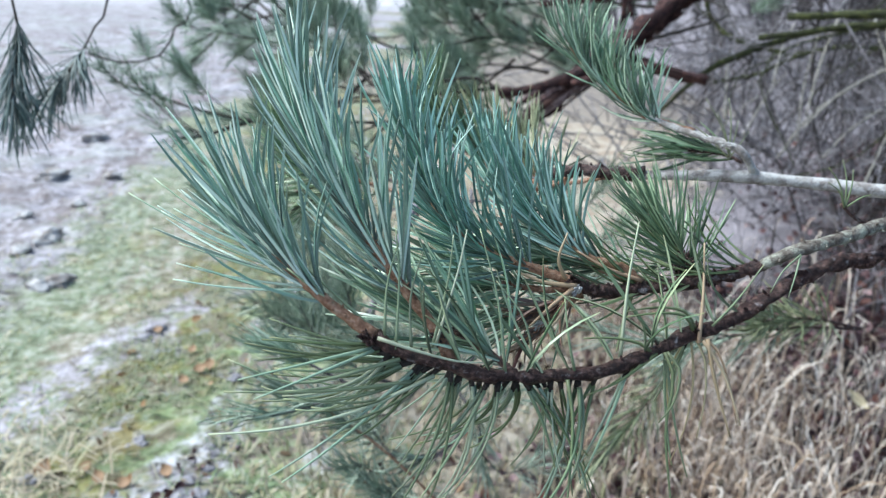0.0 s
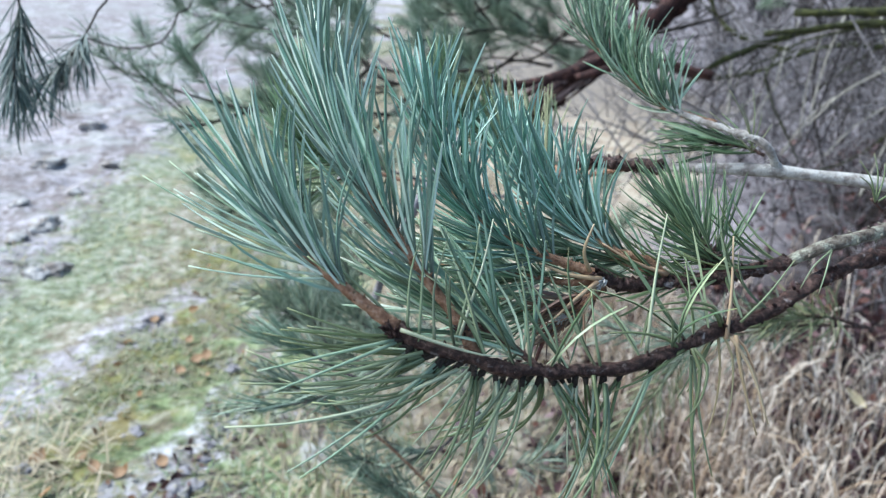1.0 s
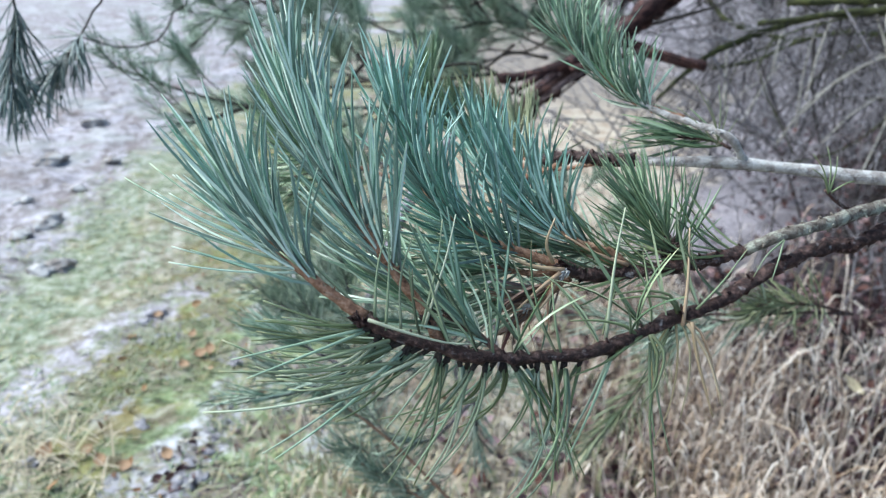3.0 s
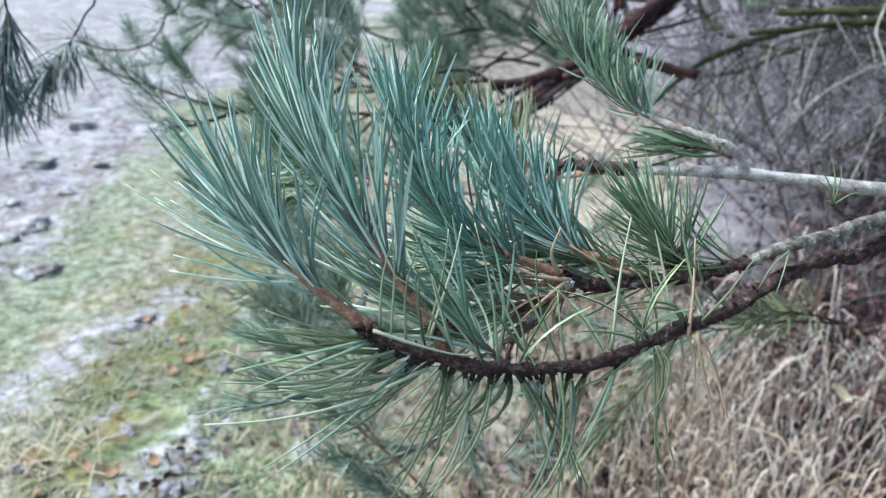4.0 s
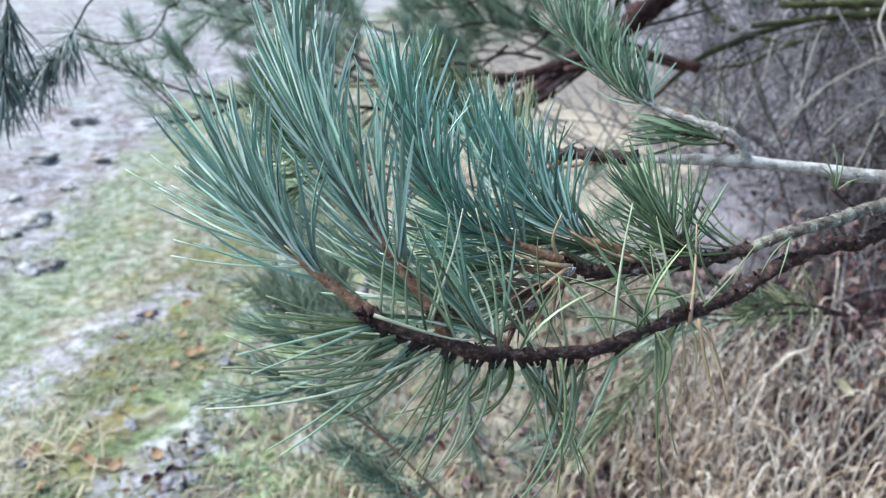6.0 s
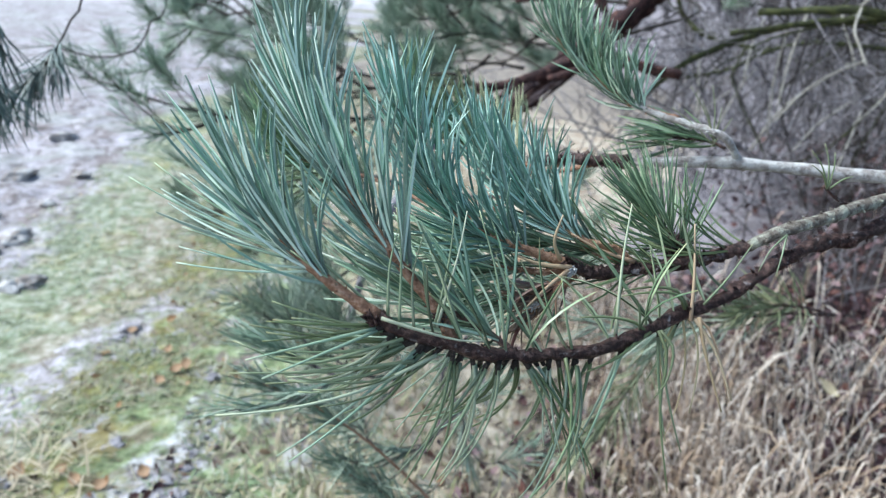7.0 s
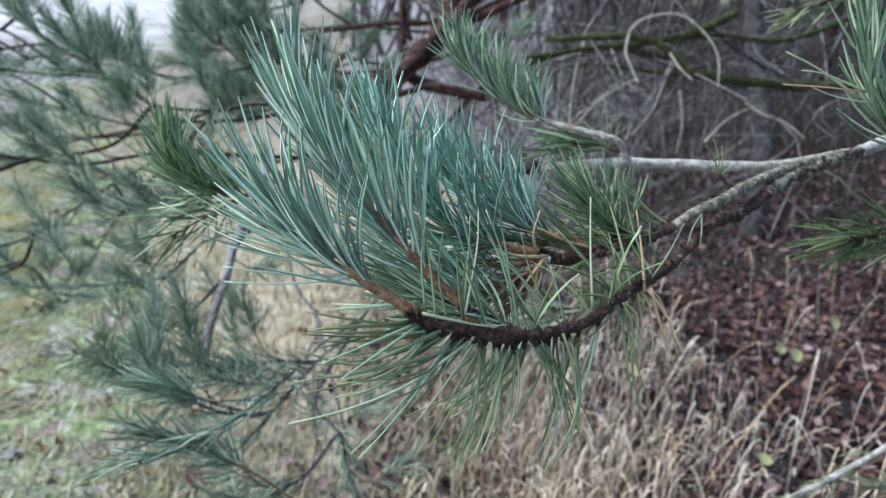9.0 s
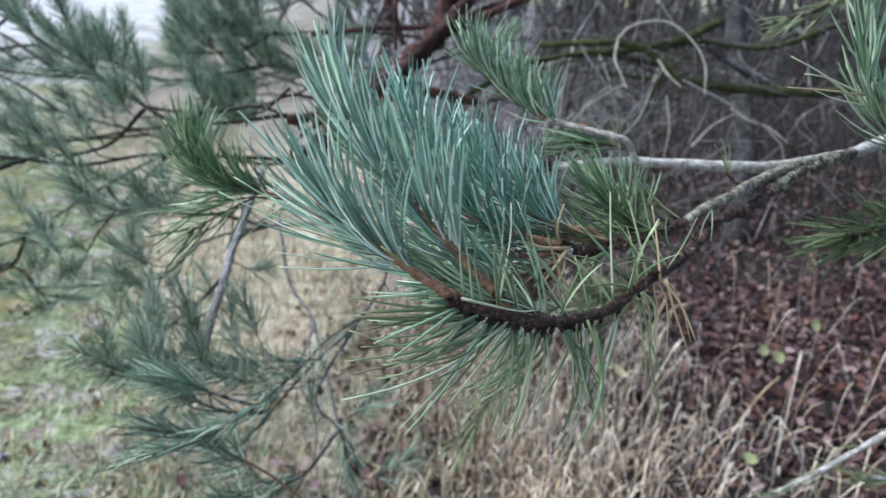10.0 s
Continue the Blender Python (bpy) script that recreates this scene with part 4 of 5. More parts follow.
tuft_branch("pine_branch", "blue-green pine shoot hanging below the near branch",
            [[(0.234, 1.295, 0.886), (0.17, 1.15, 0.916), (0.134, 0.97, 0.972), (0.086, 0.87, 0.982), (0.043, 0.85, 0.965), (0.007, 0.84, 0.957), (-0.023, 0.83, 0.958)], [(0.086, 0.87, 0.982), (0.058, 0.88, 0.987), (0.025, 0.88, 1.002), (-0.004, 0.88, 1.01)]],
            NEEDLE_DARK, BARK_TWIG, 0.056, 52, (15, 50), (-0.05, 0, 0.15), 44, 0.002, 0.5, 0.2, 0.9, group=NEAR)
tuft_branch("pine_branch", "green pine shoot hanging over dry grass",
            [[(0.496, 1.185, 0.964), (0.44, 1.122, 0.887), (0.393, 1.079, 0.828), (0.352, 1.047, 0.791)], [(0.654, 1.108, 0.989), (0.591, 1.085, 1.008), (0.525, 1.056, 1.012)]],
            NEEDLE_OLIVE, BARK, 0.06, 62, (30, 75), (0, 0, 0), 39, 0.0024, 0.3, 0.25, 1.0, group=NEAR)
tuft_branch("pine_branch", "lichened grey pine twig above dry grass",
            [[(1.1, 0.932, 0.941), (0.906, 0.915, 0.847), (0.788, 0.9, 0.802), (0.701, 0.894, 0.768)], [(1.02, 0.89, 0.778), (0.944, 0.907, 0.782), (0.898, 0.916, 0.785)]],
            NEEDLE_OLIVE, BARK_DEAD, 0.05, 16, (15, 40), (0, 0, 0), 40, 0.0062, 0.5, group=NEAR)

# the unseen crowns overhead, dense towards the wood, added to give shade


def crown(root, foot, tufts, size, seed, high):
    """Boughs from the trunk out to every leafy tuft; the twigs one mesh, the needles another."""
    v, f, poses = [], [], []
    for q, (a, d) in enumerate(tufts):
        line = spline([a, a + d * 0.5, a + d + Vector((0, 0, 0.08 * size))], 8)
        tube_into(v, f, line, 0.006 * size, 0.002 * size, 5)
        low = Vector((foot[0], foot[1], min(high, a.z * (0.72 + 0.2 * ((q * 0.618) % 1.0)))))
        tube_into(v, f, spline([low, low.lerp(a, 0.55) + Vector((0, 0, -0.1)), a], 8), 0.016 * size, 0.006 * size, 5)
        poses += brush(line, 34 if size < 2 else 26, 0.15 * size, (25, 60), (0, 0, 0.1), 0.0, 1.0, None, seed + q, 0.2, 3.0 * size)
    part("bough", mesh_of("bough", v, f), BARK_RED, root, "branching boughs of the added shading crown", "stuff")
    needles(poses, NEEDLE_DARK, root, 0)


r = random.Random(77)
tufts = []
for q in range(170):
    a = Vector((r.uniform(0.9, 5.5), r.uniform(-2.0, 7.0), r.uniform(2.1, 4.2)))
    tufts.append((a, Vector((r.gauss(-0.4, 0.6), r.gauss(0, 0.6), r.gauss(0.1, 0.2))).normalized() * r.uniform(0.3, 0.6)))
crown(tree, (2.3, 1.2), tufts, 1.0, 900, 3.5)
# pines added so that their crowns keep light off the thicket
FEET = ((9.5, 8.5), (7.5, 16.0), (10.5, 14.0), (2.2, 17.0), (5.0, 19.0))
shares = [[] for q in FEET]
for q in range(150):
    a = Vector((r.uniform(0.5, 11.0), r.uniform(6.0, 20.0), r.uniform(4.5, 7.0)))
    d = Vector((r.gauss(0, 0.6), r.gauss(0, 0.6), r.gauss(0.1, 0.2))).normalized() * r.uniform(0.8, 1.5)
    near = min(range(5), key=lambda k: math.hypot(a.x - FEET[k][0], a.y - FEET[k][1]))
    shares[near].append((a, d))
for k, (x, y) in enumerate(FEET):
    root = thing("pine_tree", (x, y, 0), "added tall pine whose dark crown shades the wood", "tree", "pines of the wood")
    stem("trunk", [(x, y, -0.05), (x + 0.1, y, 2.5), (x - 0.05, y, 5.0), (x, y, 8.0)], 0.14, 0.07, BARK_RED, root, "", 30, 0.3, 14, 0)
    crown(root, (x, y), shares[k], 2.6, 1200 + 100 * k, 6.5)

# ---- boughs of the pine beyond ----
FAR = "boughs of the pine beyond"
KIND = "blue-green pine bough with thin dark twigs"


def far_bough(stems, seed, count=70, wide=1.2, length=0.065, mat=None, bias=(0, 0, 0.12), radius=0.0042, side=5, bark=None):
    """A bough: every stem carries a leafy end and short leafy side twigs."""
    r = random.Random(seed)
    root = thing("pine_bough", stems[0][0], KIND, "branch", FAR)
    for k, pts in enumerate(stems):
        ob, line = stem("stem", pts, radius * 1.3, radius * 0.5, bark or BARK_DARK, root, "", 26, 0.3, 120, 0)
        poses = brush(line, int(count * 0.8), length * 0.95, (30, 85), bias, 0.66, 1.0, None, seed * 70 + k, 0.25, wide)
        for q in range(side):
            v, f = [], []
            i = r.randrange(8, 24)
            d = (line[i + 1] - line[i - 1]).normalized()
            o = d.orthogonal().normalized()
            o.rotate(Matrix.Rotation(r.uniform(0, 6.28), 3, d))
            o.z = abs(o.z) * 0.6
            way = (d * 0.6 + o * 0.9).normalized()
            far = r.uniform(0.09, 0.2)
            tw = spline([line[i], line[i] + way * far * 0.5 + Vector((r.gauss(0, 0.015), 0, -0.01)), line[i] + way * far + Vector((0, r.gauss(0, 0.02), 0.035))], 10)
            tube_into(v, f, tw, radius * 0.45, radius * 0.25, 6)
            part("side_twig", mesh_of("side_twig", v, f), bark or BARK_DARK, root)
            poses += brush(tw, int(count * 0.62), length * 0.95, (28, 85), bias, 0.5, 1.0, None, seed * 70 + k * 9 + q, 0.25, wide)
        needles(poses, mat or NEEDLE_DARK, ob, 0)
    return root


far_bough([[(0.204, 2.13, 1.013), (0.064, 2.157, 1.099), (-0.074, 2.126, 1.088), (-0.225, 2.107, 1.104), (-0.299, 2.088, 1.163), (-0.48, 2.074, 1.179), (-0.621, 2.106, 1.193)],
           [(-0.225, 2.105, 1.098), (-0.303, 2.038, 1.02), (-0.42, 2, 1.001), (-0.579, 1.975, 0.995)],
           [(-0.299, 2.087, 1.16), (-0.394, 2.095, 1.223), (-0.464, 2.104, 1.272), (-0.514, 2.131, 1.32)]], 51)
far_bough([[(0.217, 2.138, 1.027), (0.309, 2.837, 1.021), (-0.092, 3.057, 1.121), (-0.452, 3.167, 1.084), (-0.598, 3.197, 1.089), (-0.745, 3.217, 1.064)],
           [(-0.092, 3.057, 1.121), (-0.172, 3.103, 1.207), (-0.231, 3.141, 1.284)]], 52, 70, 1.2, 0.08)
far_bough([[(0.151, 2.097, 0.977), (0.237, 1.643, 0.957), (0.079, 1.615, 0.945), (-0.05, 1.598, 0.919), (-0.112, 1.569, 0.862), (-0.214, 1.563, 0.851), (-0.312, 1.559, 0.848), (-0.39, 1.566, 0.856)],
           [(0.079, 1.615, 0.945), (-0.077, 1.606, 0.986), (-0.189, 1.606, 0.987)]], 53, 60, 1.0, 0.065, NEEDLE_SOFT, radius=0.0035, bark=BARK_TWIG)
far_bough([[(0.144, 2.095, 0.975), (0.293, 1.514, 0.927), (0.234, 1.295, 0.886), (0.159, 1.284, 0.814), (0.085, 1.252, 0.743), (0.032, 1.225, 0.697), (-0.062, 1.223, 0.702)],
           [(0.159, 1.284, 0.814), (0.087, 1.279, 0.821), (0.017, 1.27, 0.819)], [(0.085, 1.252, 0.743), (0.017, 1.238, 0.757), (-0.064, 1.237, 0.803)]], 54, 62, 1.0, 0.06, NEEDLE_SOFT, radius=0.0032, bark=BARK_TWIG)
far_bough([[(0.234, 1.295, 0.886), (0.157, 1.194, 0.803), (0.189, 1.154, 0.766), (0.198, 1.141, 0.734), (0.204, 1.126, 0.694)], [(0.189, 1.154, 0.766), (0.137, 1.123, 0.713), (0.089, 1.11, 0.708)]], 55, 40, 1.0, 0.06, NEEDLE_SOFT, (0, 0, -0.2), radius=0.0026, bark=BARK_TWIG)
far_bough([[(0.079, 1.615, 0.945), (0.032, 1.529, 0.951), (0.001, 1.492, 0.888), (-0.029, 1.448, 0.808), (-0.059, 1.401, 0.721), (-0.116, 1.374, 0.673)],
           [(0.001, 1.492, 0.888), (-0.069, 1.461, 0.825), (-0.146, 1.44, 0.784)], [(-0.048, 1.412, 0.759), (-0.084, 1.397, 0.758), (-0.147, 1.394, 0.775)]], 56, 46, 1.0, 0.06, NEEDLE_SOFT, (0, 0, -0.1), radius=0.003, bark=BARK_TWIG)
far_bough([[(0.592, 2.457, 1.32), (0.524, 2.455, 1.278), (0.294, 2.555, 1.284), (0.052, 2.646, 1.256), (-0.087, 2.683, 1.285)], [(0.294, 2.555, 1.284), (0.193, 2.597, 1.346), (0.127, 2.637, 1.426)],
           [(0.087, 2.643, 1.266), (-0.037, 2.644, 1.203), (-0.212, 2.673, 1.189)]], 57, 75, 1.2, 0.075)
far_bough([[(0.164, 2.108, 0.986), (0.055, 2.21, 0.938), (-0.163, 2.209, 0.97), (-0.345, 2.163, 0.891), (-0.533, 2.104, 0.776), (-0.618, 2.11, 0.746)], [(-0.345, 2.163, 0.891), (-0.299, 2.115, 0.843), (-0.253, 2.073, 0.81)],
           [(-0.533, 2.104, 0.776), (-0.563, 2.086, 0.708), (-0.648, 2.087, 0.665)]], 58, 46, 1.2, 0.07)
far_bough([[(0.42, 2.288, 1.184), (0.256, 2.65, 1.135), (0.042, 2.631, 1.16), (-0.13, 2.59, 1.12), (-0.251, 2.564, 1.099)], [(0.042, 2.631, 1.16), (-0.017, 2.65, 1.223), (-0.076, 2.669, 1.286)], [(0.126, 2.512, 1.11), (0.048, 2.473, 1.044), (-0.034, 2.453, 1.025)]], 59, 80, 1.2, 0.075)
far_bough([[(0.116, 2.087, 1.093), (-0.024, 1.988, 1.087), (-0.147, 1.922, 1.103), (-0.247, 1.99, 1.165), (-0.32, 2.048, 1.185), (-0.405, 2.045, 1.19)], [(0.042, 2.631, 1.16), (-0.257, 2.675, 1.104), (-0.447, 2.675, 1.165), (-0.667, 2.641, 1.156), (-0.804, 2.583, 1.065)],
           [(-0.667, 2.641, 1.156), (-0.783, 2.652, 1.22), (-0.893, 2.635, 1.216)]], 60, 90, 1.2, 0.075)
far_bough([[(0.144, 2.094, 0.974), (-0.139, 1.792, 1.051), (-0.278, 1.745, 1.038), (-0.38, 1.716, 1.055), (-0.479, 1.69, 1.077), (-0.577, 1.668, 1.11), (-0.649, 1.648, 1.137)], [(-0.38, 1.716, 1.055), (-0.462, 1.671, 1.029), (-0.51, 1.641, 1.026)]], 61, 34, 1.0, 0.065, side=3)
far_bough([[(-0.074, 2.126, 1.088), (-0.428, 2.435, 0.701), (-0.568, 2.381, 0.471), (-0.647, 2.382, 0.583), (-0.724, 2.348, 0.599), (-0.851, 2.376, 0.61)], [(-0.647, 2.382, 0.583), (-0.582, 2.301, 0.542), (-0.471, 2.275, 0.531)]], 62, 50, 1.2, 0.07)
far_bough([[(-0.421, 2.091, 1.197), (-0.664, 2.458, 1.249), (-0.726, 2.454, 1.203), (-0.913, 2.431, 1.037), (-1.066, 2.448, 1.002)], [(-0.664, 2.458, 1.249), (-0.617, 2.465, 1.294), (-0.6, 2.487, 1.368)]], 63, 80, 1.2, 0.075)

far_bough([[(0.42, 2.288, 1.184), (0.289, 2.994, 1.158), (0.015, 3.312, 1.223), (-0.269, 3.376, 1.206)], [(0.289, 2.994, 1.158), (0.157, 3.029, 1.028), (-0.018, 3.106, 1.008), (-0.223, 3.16, 0.945)], [(0.015, 3.312, 1.223), (-0.149, 3.234, 1.092), (-0.373, 3.208, 1.104)]], 64, 90, 1.2, 0.09)
far_bough([[(0.592, 2.457, 1.32), (0.477, 2.933, 1.387), (0.204, 3.198, 1.377), (-0.059, 3.346, 1.346)], [(0.477, 2.933, 1.387), (0.36, 2.986, 1.166), (0.196, 3.099, 1.091), (-0.091, 3.232, 1.007)], [(0.204, 3.198, 1.377), (0.032, 3.207, 1.31), (-0.303, 3.375, 1.296)]], 65, 90, 1.2, 0.09)
far_bough([[(0.088, 2.085, 0.906), (-0.1, 2.532, 0.849), (-0.346, 2.814, 0.904), (-0.622, 2.985, 0.933)], [(-0.1, 2.532, 0.849), (-0.296, 2.636, 0.732), (-0.517, 2.645, 0.637)], [(-0.346, 2.814, 0.904), (-0.651, 2.863, 0.876), (-0.877, 2.923, 0.923)]], 66, 46, 1.2, 0.08)

far_bough([[(0.42, 2.288, 1.184), (0.764, 2.723, 1.251), (0.61, 2.982, 1.292), (0.412, 3.103, 1.22), (0.242, 3.202, 1.103)], [(0.61, 2.982, 1.292), (0.502, 3.151, 1.407), (0.34, 3.303, 1.444)], [(0.498, 3.095, 1.244), (0.408, 3.06, 1.098), (0.277, 3.041, 0.971)]], 67, 90, 1.2, 0.085)
far_bough([[(-0.074, 2.126, 1.088), (-0.319, 2.511, 0.977), (-0.584, 2.678, 1), (-0.827, 2.74, 1.043)], [(-0.319, 2.511, 0.977), (-0.517, 2.636, 0.919), (-0.727, 2.663, 0.878)], [(-0.584, 2.678, 1), (-0.687, 2.72, 1.064), (-0.859, 2.781, 1.142)]], 68, 38, 1.2, 0.08)

far_bough([[(0.42, 2.288, 1.184), (0.311, 2.7, 1.115), (0.182, 2.7, 1.152), (0.056, 2.7, 1.127), (-0.071, 2.7, 1.066)], [(0.182, 2.7, 1.152), (0.087, 2.7, 1.208), (-0.007, 2.7, 1.254)], [(0.231, 2.5, 1.077), (0.128, 2.5, 1.087), (0.045, 2.5, 1.057), (-0.041, 2.5, 1.026)]], 69, 70, 1.2, 0.075)

far_bough([[(-0.299, 2.088, 1.163), (-0.475, 2.25, 1.225), (-0.609, 2.3, 1.211), (-0.714, 2.3, 1.176), (-0.79, 2.3, 1.14)], [(-0.609, 2.3, 1.211), (-0.68, 2.32, 1.235), (-0.76, 2.32, 1.225)]], 70, 74, 1.2, 0.07)

# hanging bare grey stems
for k, pts in enumerate(([(0.063, 1.805, 1.016), (0.046, 1.587, 1), (0.028, 1.462, 0.973), (0.018, 1.422, 0.945), (0.007, 1.389, 0.907), (-0.015, 1.362, 0.847), (-0.027, 1.33, 0.78)], [(0.096, 1.766, 0.923), (0.117, 1.694, 0.792), (0.163, 1.639, 0.721), (0.124, 1.601, 0.622)],
                         [(0.163, 1.643, 0.733), (0.184, 1.598, 0.647), (0.215, 1.536, 0.518)])):
    root = thing("dead_twig", pts[0], "bare grey hanging twig of the pine", "twig", "bare hanging twigs")
    stem("stem", pts, 0.0095 if k == 0 else 0.004, 0.0065 if k == 0 else 0.003, BARK_GREY, root, "", 24, 0.3, 60, 0)

# ---- the reddish pine limb behind ----
red = thing("pine_limb", (2.3, 1.2, 1.75), "reddish-brown scaly pine limb with broken stubs", "branch")
stem("limb", [(2.3, 1.2, 1.8), (1.5, 1.7, 1.72), *[(0.707, 2.467, 1.457), (0.546, 2.37, 1.284), (0.42, 2.288, 1.184), (0.297, 2.2, 1.094), (0.204, 2.13, 1.013), (0.137, 2.093, 0.973)]], 0.045, 0.027, BARK_RED, red, "", 150, 0.8, 48, 26, 0.009)
stem("limb", [(0.707, 2.467, 1.457), (0.604, 2.355, 1.357), (0.455, 2.245, 1.225), (0.348, 2.173, 1.144), (0.226, 2.114, 1.096), (0.117, 2.081, 1.08)], 0.024, 0.012, BARK_RED, red, "", 40, 0.5, 30, 8, 0.005)
stem("stub", [(0.421, 2.272, 1.171), (0.504, 2.195, 1.143), (0.624, 2.151, 1.129)], 0.016, 0.013, BARK_RED, red, "broken red-brown stub", 20, 0.4, 30, 0)
stem("limb", [(0.546, 2.37, 1.284), (0.895, 2.336, 1.449), (0.592, 2.457, 1.32), (0.391, 2.487, 1.297), (0.19, 2.515, 1.267)], 0.014, 0.007, BARK_RED, red, "", 30, 0.4, 30, 6, 0.005)
stem("stub", [(0.412, 2.325, 1.46), (0.413, 2.284, 1.343), (0.432, 2.252, 1.264)], 0.009, 0.007, BARK_RED, red, "", 14, 0.3, 30, 0)
stem("stub", [(0.295, 2.115, 1.107), (0.47, 2.101, 1.161), (0.595, 2.05, 1.144)], 0.010, 0.006, BARK_RED, red, "", 18, 0.4, 30, 0)

r = random.Random(61)
for q in range(20):
    a = Vector((0.46, 2.30, 1.205)).lerp(Vector((0.2, 2.12, 1.03)), r.random() * 0.75)
    way = Vector((-0.26, -0.18, -0.19)) * r.uniform(0.3, 0.55)
    o = Vector((r.uniform(-0.03, 0.02), -0.034 + r.uniform(-0.016, 0.006), r.uniform(-0.02, 0.05)))
    stem("bark_strip", [a + o * 0.8, a + o + way * 0.5, a + o * r.uniform(0.8, 1.5) + way], r.uniform(0.004, 0.009), 0.002, (BARK_TORN, BARK_RED)[q % 2], red, "torn bark strip", 12, 0.6, 60, 0)
stem("twig", [(0.417, 2.26, 1.47), (0.409, 2.25, 1.36), (0.412, 2.25, 1.25)], 0.007, 0.006, BARK_RED, red, "", 14, 0.3, 30, 0)

# ---- the shrub with mossy limbs and hooked pale twigs ----
mossy_lines = []
shrub = thing("shrub", (2.26, 2.205, 0.905), "bare shrub with green mossy limbs and pale twigs", "shrub")
def mossy_limb(points, thick, thin):
    mossy_lines.append(stem("mossy_limb", points, thick, thin, BARK_MOSS, shrub, "", 40, 0.6, 45, 10, 0.004)[1])


def pale_twig(points):
    stem("pale_twig", points, 0.0035, 0.002, BARK_PALE, shrub, "pale barkless twig", 20, 0.3, 60, 0)


mossy_limb([(2.181, 2.226, 1.227), (1.652, 2.097, 1.183), (1.461, 2.081, 1.186), (1.277, 2.066, 1.197), (1.162, 2.074, 1.217), (1.098, 2.095, 1.274), (0.99, 2.114, 1.3), (0.778, 2.139, 1.283)], 0.017, 0.009)
mossy_limb([(1.355, 2.218, 1.365), (1.231, 2.171, 1.317), (1.083, 2.135, 1.286), (0.93, 2.157, 1.266), (0.732, 2.183, 1.23)], 0.012, 0.006)
mossy_limb([(1.836, 2.342, 1.367), (1.56, 2.262, 1.296), (1.316, 2.258, 1.304), (1.177, 2.222, 1.278)], 0.010, 0.006)
mossy_limb([(1.356, 2.508, 1.212), (1.15, 2.494, 1.247), (0.956, 2.46, 1.232), (0.837, 2.43, 1.199), (0.734, 2.398, 1.159), (0.647, 2.366, 1.113), (0.542, 2.358, 0.999)], 0.014, 0.006)
mossy_limb([(1.524, 2.827, 1.135), (1.169, 2.789, 1.163), (0.996, 2.752, 1.131), (0.879, 2.712, 1.077), (0.741, 2.68, 1.047)], 0.009, 0.004)
mossy_limb([(0.692, 2.911, 1.346), (0.741, 2.868, 1.228), (0.81, 2.796, 1.168), (0.96, 2.75, 1.138)], 0.008, 0.005)
pale_twig([(0.993, 2.105, 1.304), (0.98, 2.08, 1.258), (0.99, 2.056, 1.224), (1.002, 2.029, 1.186)])
pale_twig([(1.105, 2.079, 1.261), (1.119, 2.043, 1.227), (1.147, 2.016, 1.198)])
pale_twig([(0.992, 2.106, 1.307), (1.031, 2.111, 1.344), (1.121, 2.1, 1.361), (1.181, 2.064, 1.321), (1.213, 2.025, 1.26), (1.206, 1.987, 1.179)])
pale_twig([(1.321, 2.038, 1.141), (1.36, 2.01, 1.114), (1.414, 1.983, 1.096), (1.458, 1.95, 1.059)])
pale_twig([(1.087, 2.481, 1.289), (1.097, 2.448, 1.234), (1.116, 2.416, 1.179), (1.123, 2.386, 1.132)])
pale_twig([(1.212, 2.022, 1.035), (1.274, 2.031, 1.095), (1.352, 2.03, 1.134)])
pale_twig([(1.197, 2.174, 1.153), (1.202, 2.14, 1.061), (1.184, 2.117, 0.984)])
pale_twig([(0.938, 2.274, 1.297), (0.903, 2.238, 1.174), (0.883, 2.198, 1.05)])
pale_twig([(1.034, 2.11, 1.189), (0.973, 2.111, 1.158), (0.911, 2.107, 1.112), (0.848, 2.092, 1.037)])
pale_twig([(1.175, 2.205, 1.229), (1.124, 2.171, 1.104), (1.058, 2.156, 1.026)])
pale_twig([(0.927, 2.516, 0.859), (0.998, 2.527, 0.989), (1.071, 2.513, 1.062), (1.17, 2.509, 1.148)])
pale_twig([(0.869, 2.492, 1.077), (0.884, 2.532, 1.167), (0.916, 2.569, 1.244)])
pale_twig([(1.013, 2.649, 0.886), (1.006, 2.667, 1.058), (1.024, 2.686, 1.224)])
pale_twig([(0.845, 2.63, 0.896), (0.919, 2.698, 1.03), (0.966, 2.726, 1.081)])
pale_twig([(1.173, 2.507, 0.758), (1.227, 2.569, 0.886), (1.264, 2.616, 0.982)])
pale_twig([(1.133, 2.745, 0.816), (1.216, 2.795, 0.904), (1.35, 2.853, 0.995)])
pale_twig([(0.762, 2.709, 0.852), (0.861, 2.769, 0.959), (0.912, 2.792, 0.995)])
pale_twig([(0.764, 2.538, 0.962), (0.758, 2.597, 1.103), (0.764, 2.625, 1.166)])
r = random.Random(44)
v, f = [], []
